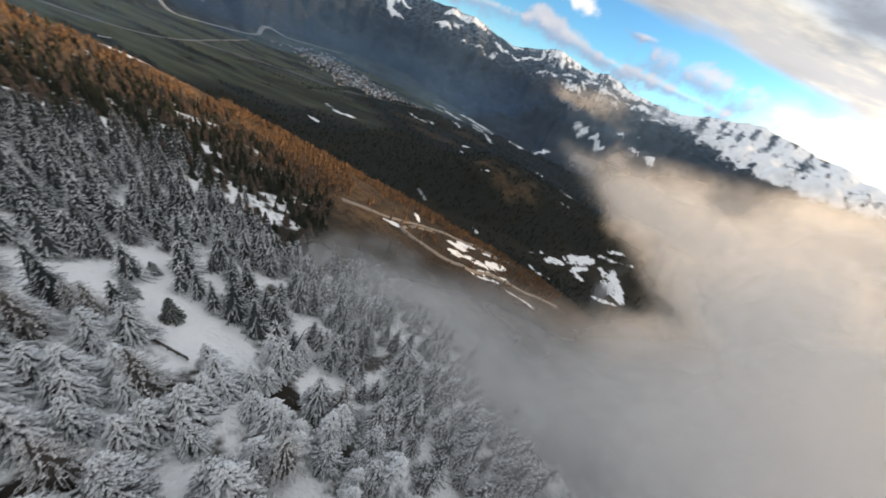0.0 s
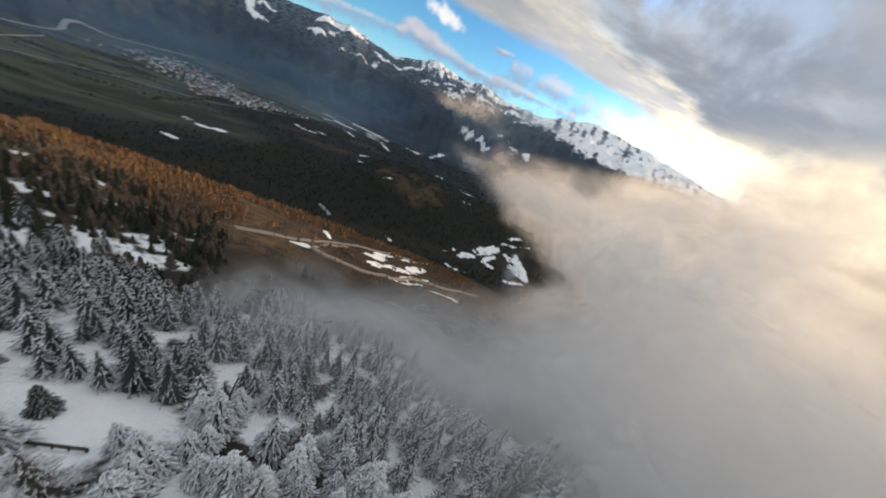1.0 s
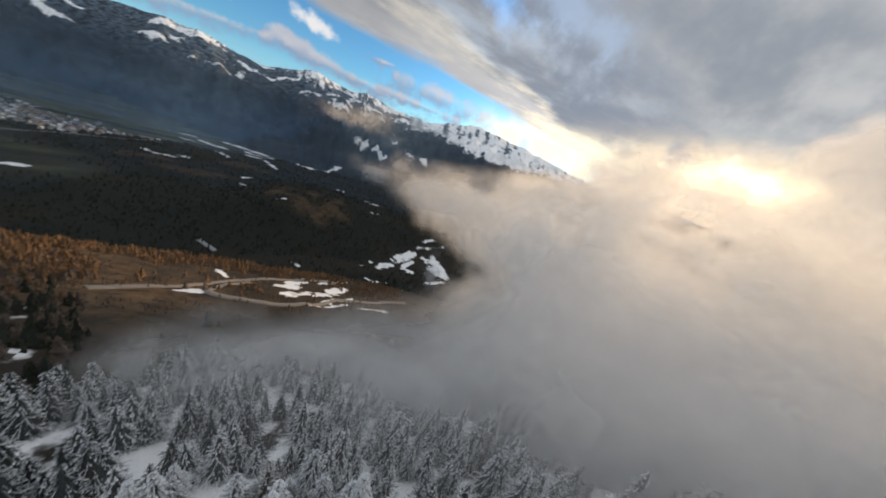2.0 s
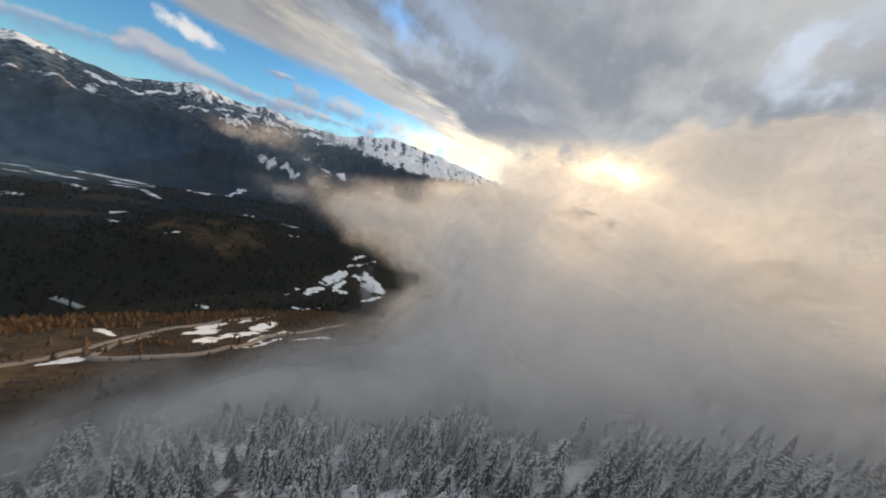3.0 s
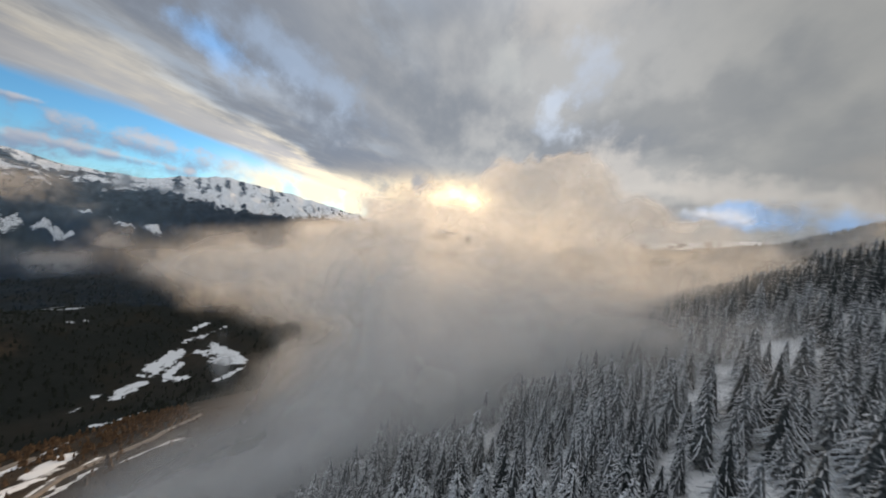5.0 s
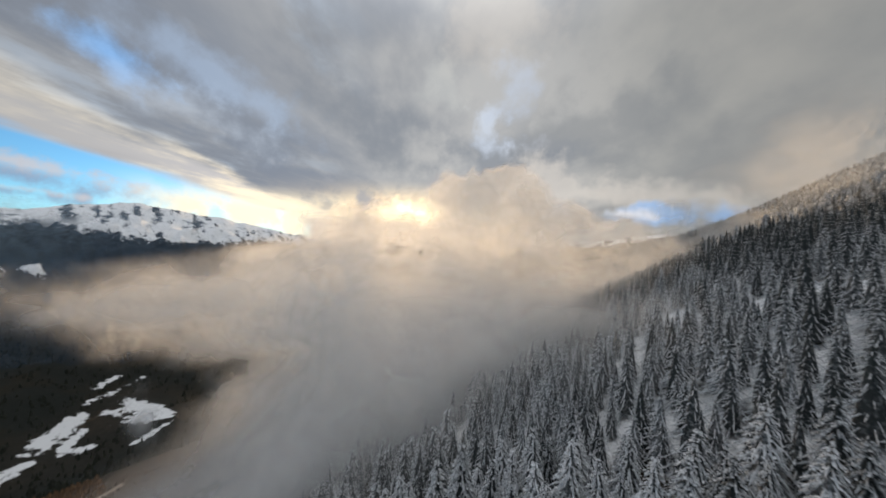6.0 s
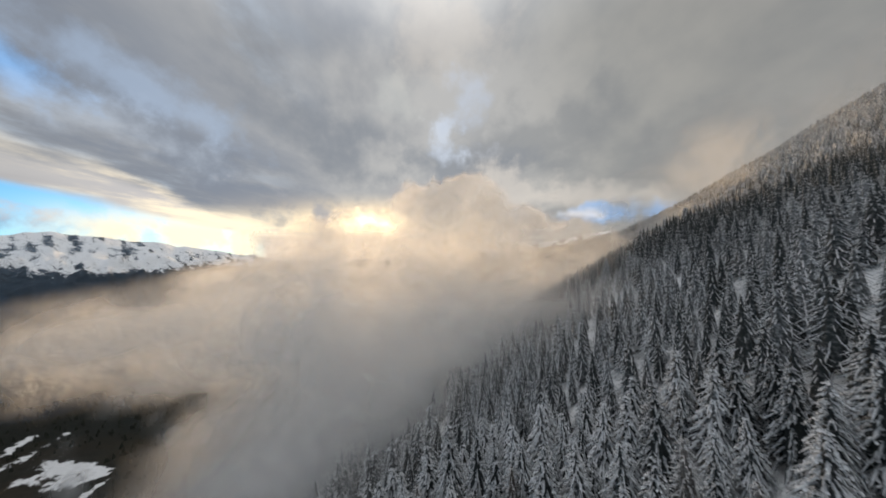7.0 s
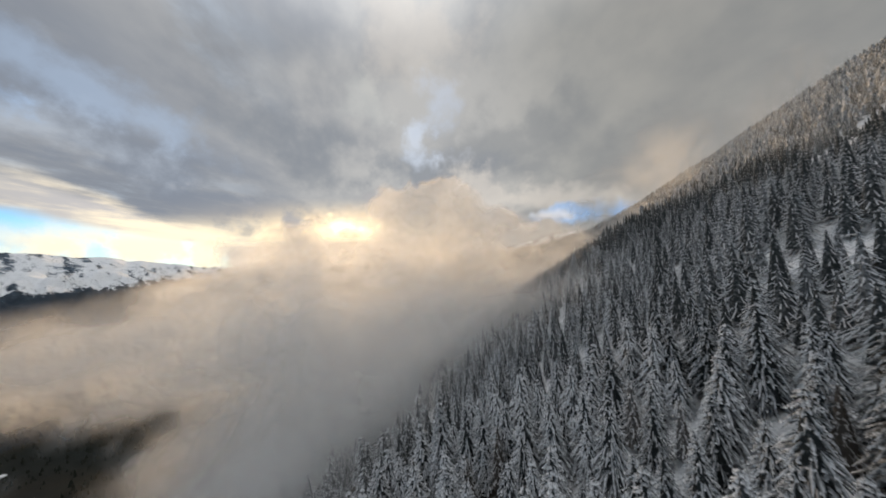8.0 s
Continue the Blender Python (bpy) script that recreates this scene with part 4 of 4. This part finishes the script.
def pole(bm, a, b, r0, r1, sides=7):
    a, b = Vector(a), Vector(b)
    way = (b - a).normalized()
    u = way.orthogonal().normalized()
    v = way.cross(u)
    rings = [[bm.verts.new(p + (u * math.cos(6.283 * q / sides) + v * math.sin(6.283 * q / sides)) * r) for q in range(sides)] for p, r in ((a, r0), (a.lerp(b, 0.5), (r0 + r1) * 0.52), (b, r1))]
    for k in range(2):
        for q in range(sides):
            n = (q + 1) % sides
            bm.faces.new((rings[k][q], rings[k][n], rings[k + 1][n], rings[k + 1][q]))
    bm.faces.new(rings[0][::-1]), bm.faces.new(rings[2])


def land(x, y):
    return float(height(x, y))


WOOD = plain_wood("weathered_wood", (0.035, 0.028, 0.022), (0.09, 0.075, 0.06), 6.0)


def build_fence():
    x0, y0, x1, y1 = -29.2, 15.9, -23.6, 15.5
    fence = tagged(new("rail_fence"), "old dark wooden rail fence half buried in snow", "fence")
    fence.location = (x0, y0, land(x0, y0))
    base = Vector((x0, y0, land(x0, y0)))
    for k in range(5):
        t = k / 4
        x, y = x0 + (x1 - x0) * t, y0 + (y1 - y0) * t
        bm = bmesh.new()
        p = Vector((x, y, land(x, y))) - base
        pole(bm, p + Vector((0, 0, -0.4)), p + Vector((random.uniform(-0.1, 0.1), random.uniform(-0.1, 0.1), 0.85)), 0.09, 0.07)
        part("post", bm, WOOD, fence)
    for h in (0.35, 0.72):
        bm = bmesh.new()
        pole(bm, Vector((x0 - 0.3, y0, land(x0, y0) + h)) - base, Vector((x1 + 0.3, y1, land(x1, y1) + h)) - base, 0.09, 0.08)
        part("rail", bm, WOOD, fence)


def build_snag():
    x, y = -15.6, 24.0
    snag = tagged(new("dead_tree"), "bare dark dead trunk leaning among the rimed spruces", "dead tree")
    snag.location = (x, y, land(x, y))
    bm = bmesh.new()
    pole(bm, (0, 0, -0.6), (1.6, 0.9, 6.8), 0.17, 0.05)
    part("trunk", bm, WOOD, snag)
    for z, dx, dy in ((2.6, -0.9, 0.4), (3.9, 0.2, 1.1), (5.2, 1.0, -0.6)):
        bm = bmesh.new()
        pole(bm, (1.6 * z / 6.8, 0.9 * z / 6.8, z), (1.6 * z / 6.8 + dx, 0.9 * z / 6.8 + dy, z + 0.5), 0.05, 0.015, 5)
        part("branch", bm, WOOD, snag)


build_fence()
build_snag()


def grit(name, a, b):
    m, nt, at = surface(name)
    n = grain(nt, at, 0.5, 6)
    return finish(m, nt, blend(nt, n, a, b), 0.85, n, 0.05)


TRACK = grit("pale_gravel", (0.14, 0.12, 0.10), (0.25, 0.22, 0.19))
ASPHALT = grit("grey_road", (0.10, 0.10, 0.105), (0.18, 0.18, 0.18))
RIVER = grit("grey_river", (0.16, 0.18, 0.19), (0.30, 0.32, 0.33))


def way_strip(name, points, width, material, label, category, lift=0.35):
    """A road or river laid over the ground: a raised strip with shoulders, smooth through the points."""
    P = [Vector((x, y, 0)) for x, y in points]
    path = []
    for i in range(len(P) - 1):
        a, b, c, d = P[max(i - 1, 0)], P[i], P[i + 1], P[min(i + 2, len(P) - 1)]
        for k in range(12):
            t = k / 12
            path.append(0.5 * ((2 * b) + (c - a) * t + (2 * a - 5 * b + 4 * c - d) * t * t + (3 * b - a - 3 * c + d) * t ** 3))
    path.append(P[-1])
    V, F = [], []
    for i, p in enumerate(path):
        way = (path[min(i + 1, len(path) - 1)] - path[max(i - 1, 0)]).normalized()
        side = Vector((-way.y, way.x, 0))
        spots_ = [p + side * width * s for s in (-0.62, -0.5, 0.0, 0.5, 0.62)]
        top = max(land(q.x, q.y) for q in spots_[1:4]) + lift
        for q, drop in zip(spots_, (lift * 4 + width * 0.25, 0, -0.05 * lift, 0, lift * 4 + width * 0.25)):
            V.append((q.x, q.y, top - drop))
    F = grid_faces(len(path), 5)[:, ::-1]
    tagged(new(name, raw_mesh(name, V, F, material)), label, category, kind="structure")


way_strip("mountain_road", [(-60, 128), (-45, 142), (-31, 157), (-22, 172), (-12, 184), (4, 198), (24, 212), (48, 220)], 3.2, TRACK, "pale gravel mountain road across the brown slope", "road")
way_strip("hairpin_track", [(-12, 176), (-20, 164), (-27, 150), (-26, 139), (-14, 134), (2, 134), (20, 142), (37, 158), (71, 168), (100, 182)], 2.8, TRACK, "pale gravel track bending in a hairpin", "road")
way_strip("valley_road", [(-1500, 760), (-1246, 883), (-1174, 957), (-1166, 1070), (-1230, 1290), (-1293, 1483)], 9, ASPHALT, "grey valley road between brown fields", "road", 1.2)
way_strip("village_road", [(-1166, 1070), (-980, 1180), (-760, 1230), (-560, 1240), (-330, 1330)], 7, ASPHALT, "grey road past the village fields", "road", 1.2)
way_strip("gorge_stream", [(-112, 632), (-98, 615), (-88, 602), (-82, 594)], 7, RIVER, "pale gravelly stream in the dark gorge", "river", 0.8)
way_strip("river", [(-1900, 1500), (-1564, 1345), (-1413, 1622), (-1483, 1900), (-1250, 2300)], 16, RIVER, "pale grey river winding along the valley floor", "river", 1.0)

PLASTER = [grit("pale_plaster", (0.42, 0.40, 0.37), (0.58, 0.56, 0.52)), grit("dark_larch_boards", (0.07, 0.05, 0.04), (0.14, 0.10, 0.075))]
ROOFS = [grit("grey_slate_roof", (0.10, 0.10, 0.11), (0.20, 0.20, 0.21)), grit("brown_tile_roof", (0.11, 0.075, 0.06), (0.20, 0.14, 0.11)), grit("snowy_roof", (0.45, 0.47, 0.50), (0.62, 0.64, 0.67))]


def house(wide, deep, high, wall, roof, label):
    thing = tagged(new("house"), label, "house", group="village houses")
    bm = bmesh.new()
    a, b = wide / 2, deep / 2
    low = [bm.verts.new(p) for p in ((-a, -b, -3), (a, -b, -3), (a, b, -3), (-a, b, -3))]
    top = [bm.verts.new(p) for p in ((-a, -b, high), (a, -b, high), (a, b, high), (-a, b, high))]
    g0, g1 = bm.verts.new((-a, 0, high + deep * 0.33)), bm.verts.new((a, 0, high + deep * 0.33))
    for q in range(4):
        n = (q + 1) % 4
        if q in (0, 2):
            bm.faces.new((low[q], low[n], top[n], top[q]))
    bm.faces.new((low[1], low[2], top[2], g1, top[1])), bm.faces.new((low[3], low[0], top[0], g0, top[3]))
    part("wall", bm, wall, thing)
    bm = bmesh.new()
    e, k, rise = a + 0.7, b + 0.9, deep * 0.33
    for s in (-1, 1):
        y, z = s * k, high - 0.9 * rise / b
        quad = [(-e, y, z), (e, y, z), (e, 0, high + rise), (-e, 0, high + rise)]
        under = [bm.verts.new((p[0], p[1], p[2] + 0.05)) for p in quad]
        over = [bm.verts.new((p[0], p[1], p[2] + 0.45)) for p in quad]
        bm.faces.new(under), bm.faces.new(over)
        for q in range(4):
            n = (q + 1) % 4
            bm.faces.new((under[q], under[n], over[n], over[q]))
    bmesh.ops.recalc_face_normals(bm, faces=bm.faces)
    part("roof", bm, roof, thing)
    return thing


def build_village(count=320):
    rng = random.Random(77)
    kinds = [house(11, 9, 6, PLASTER[0], ROOFS[0], "pale plastered house with a grey roof"), house(13, 10, 7, PLASTER[0], ROOFS[1], "pale plastered house with a brown roof"),
             house(10, 8, 5, PLASTER[0], ROOFS[2], "pale house with a snow-dusted roof"), house(14, 9, 5, PLASTER[1], ROOFS[0], "dark wooden barn with a grey roof")]
    free, taken = set(range(4)), []
    spread = [(-1150, 1830, -520, 1420, 70)] * 14
    while len(taken) < count:
        x0, y0, x1, y1, w = rng.choice(spread)
        t = rng.random()
        x, y = x0 + (x1 - x0) * t + rng.gauss(0, w), y0 + (y1 - y0) * t + rng.gauss(0, w * 0.8)
        if any(abs(x - p) < 16 and abs(y - q) < 16 for p, q in taken):
            continue
        taken.append((x, y))
        k = rng.choice((0, 0, 1, 2, 2, 3))
        m = pose(x, y, land(x, y), 0, 0, rng.choice((20, 110)) + rng.uniform(-14, 14))
        if k in free:
            free.discard(k)
            kinds[k].matrix_basis = m
        else:
            copy_thing(kinds[k], m)


build_village()
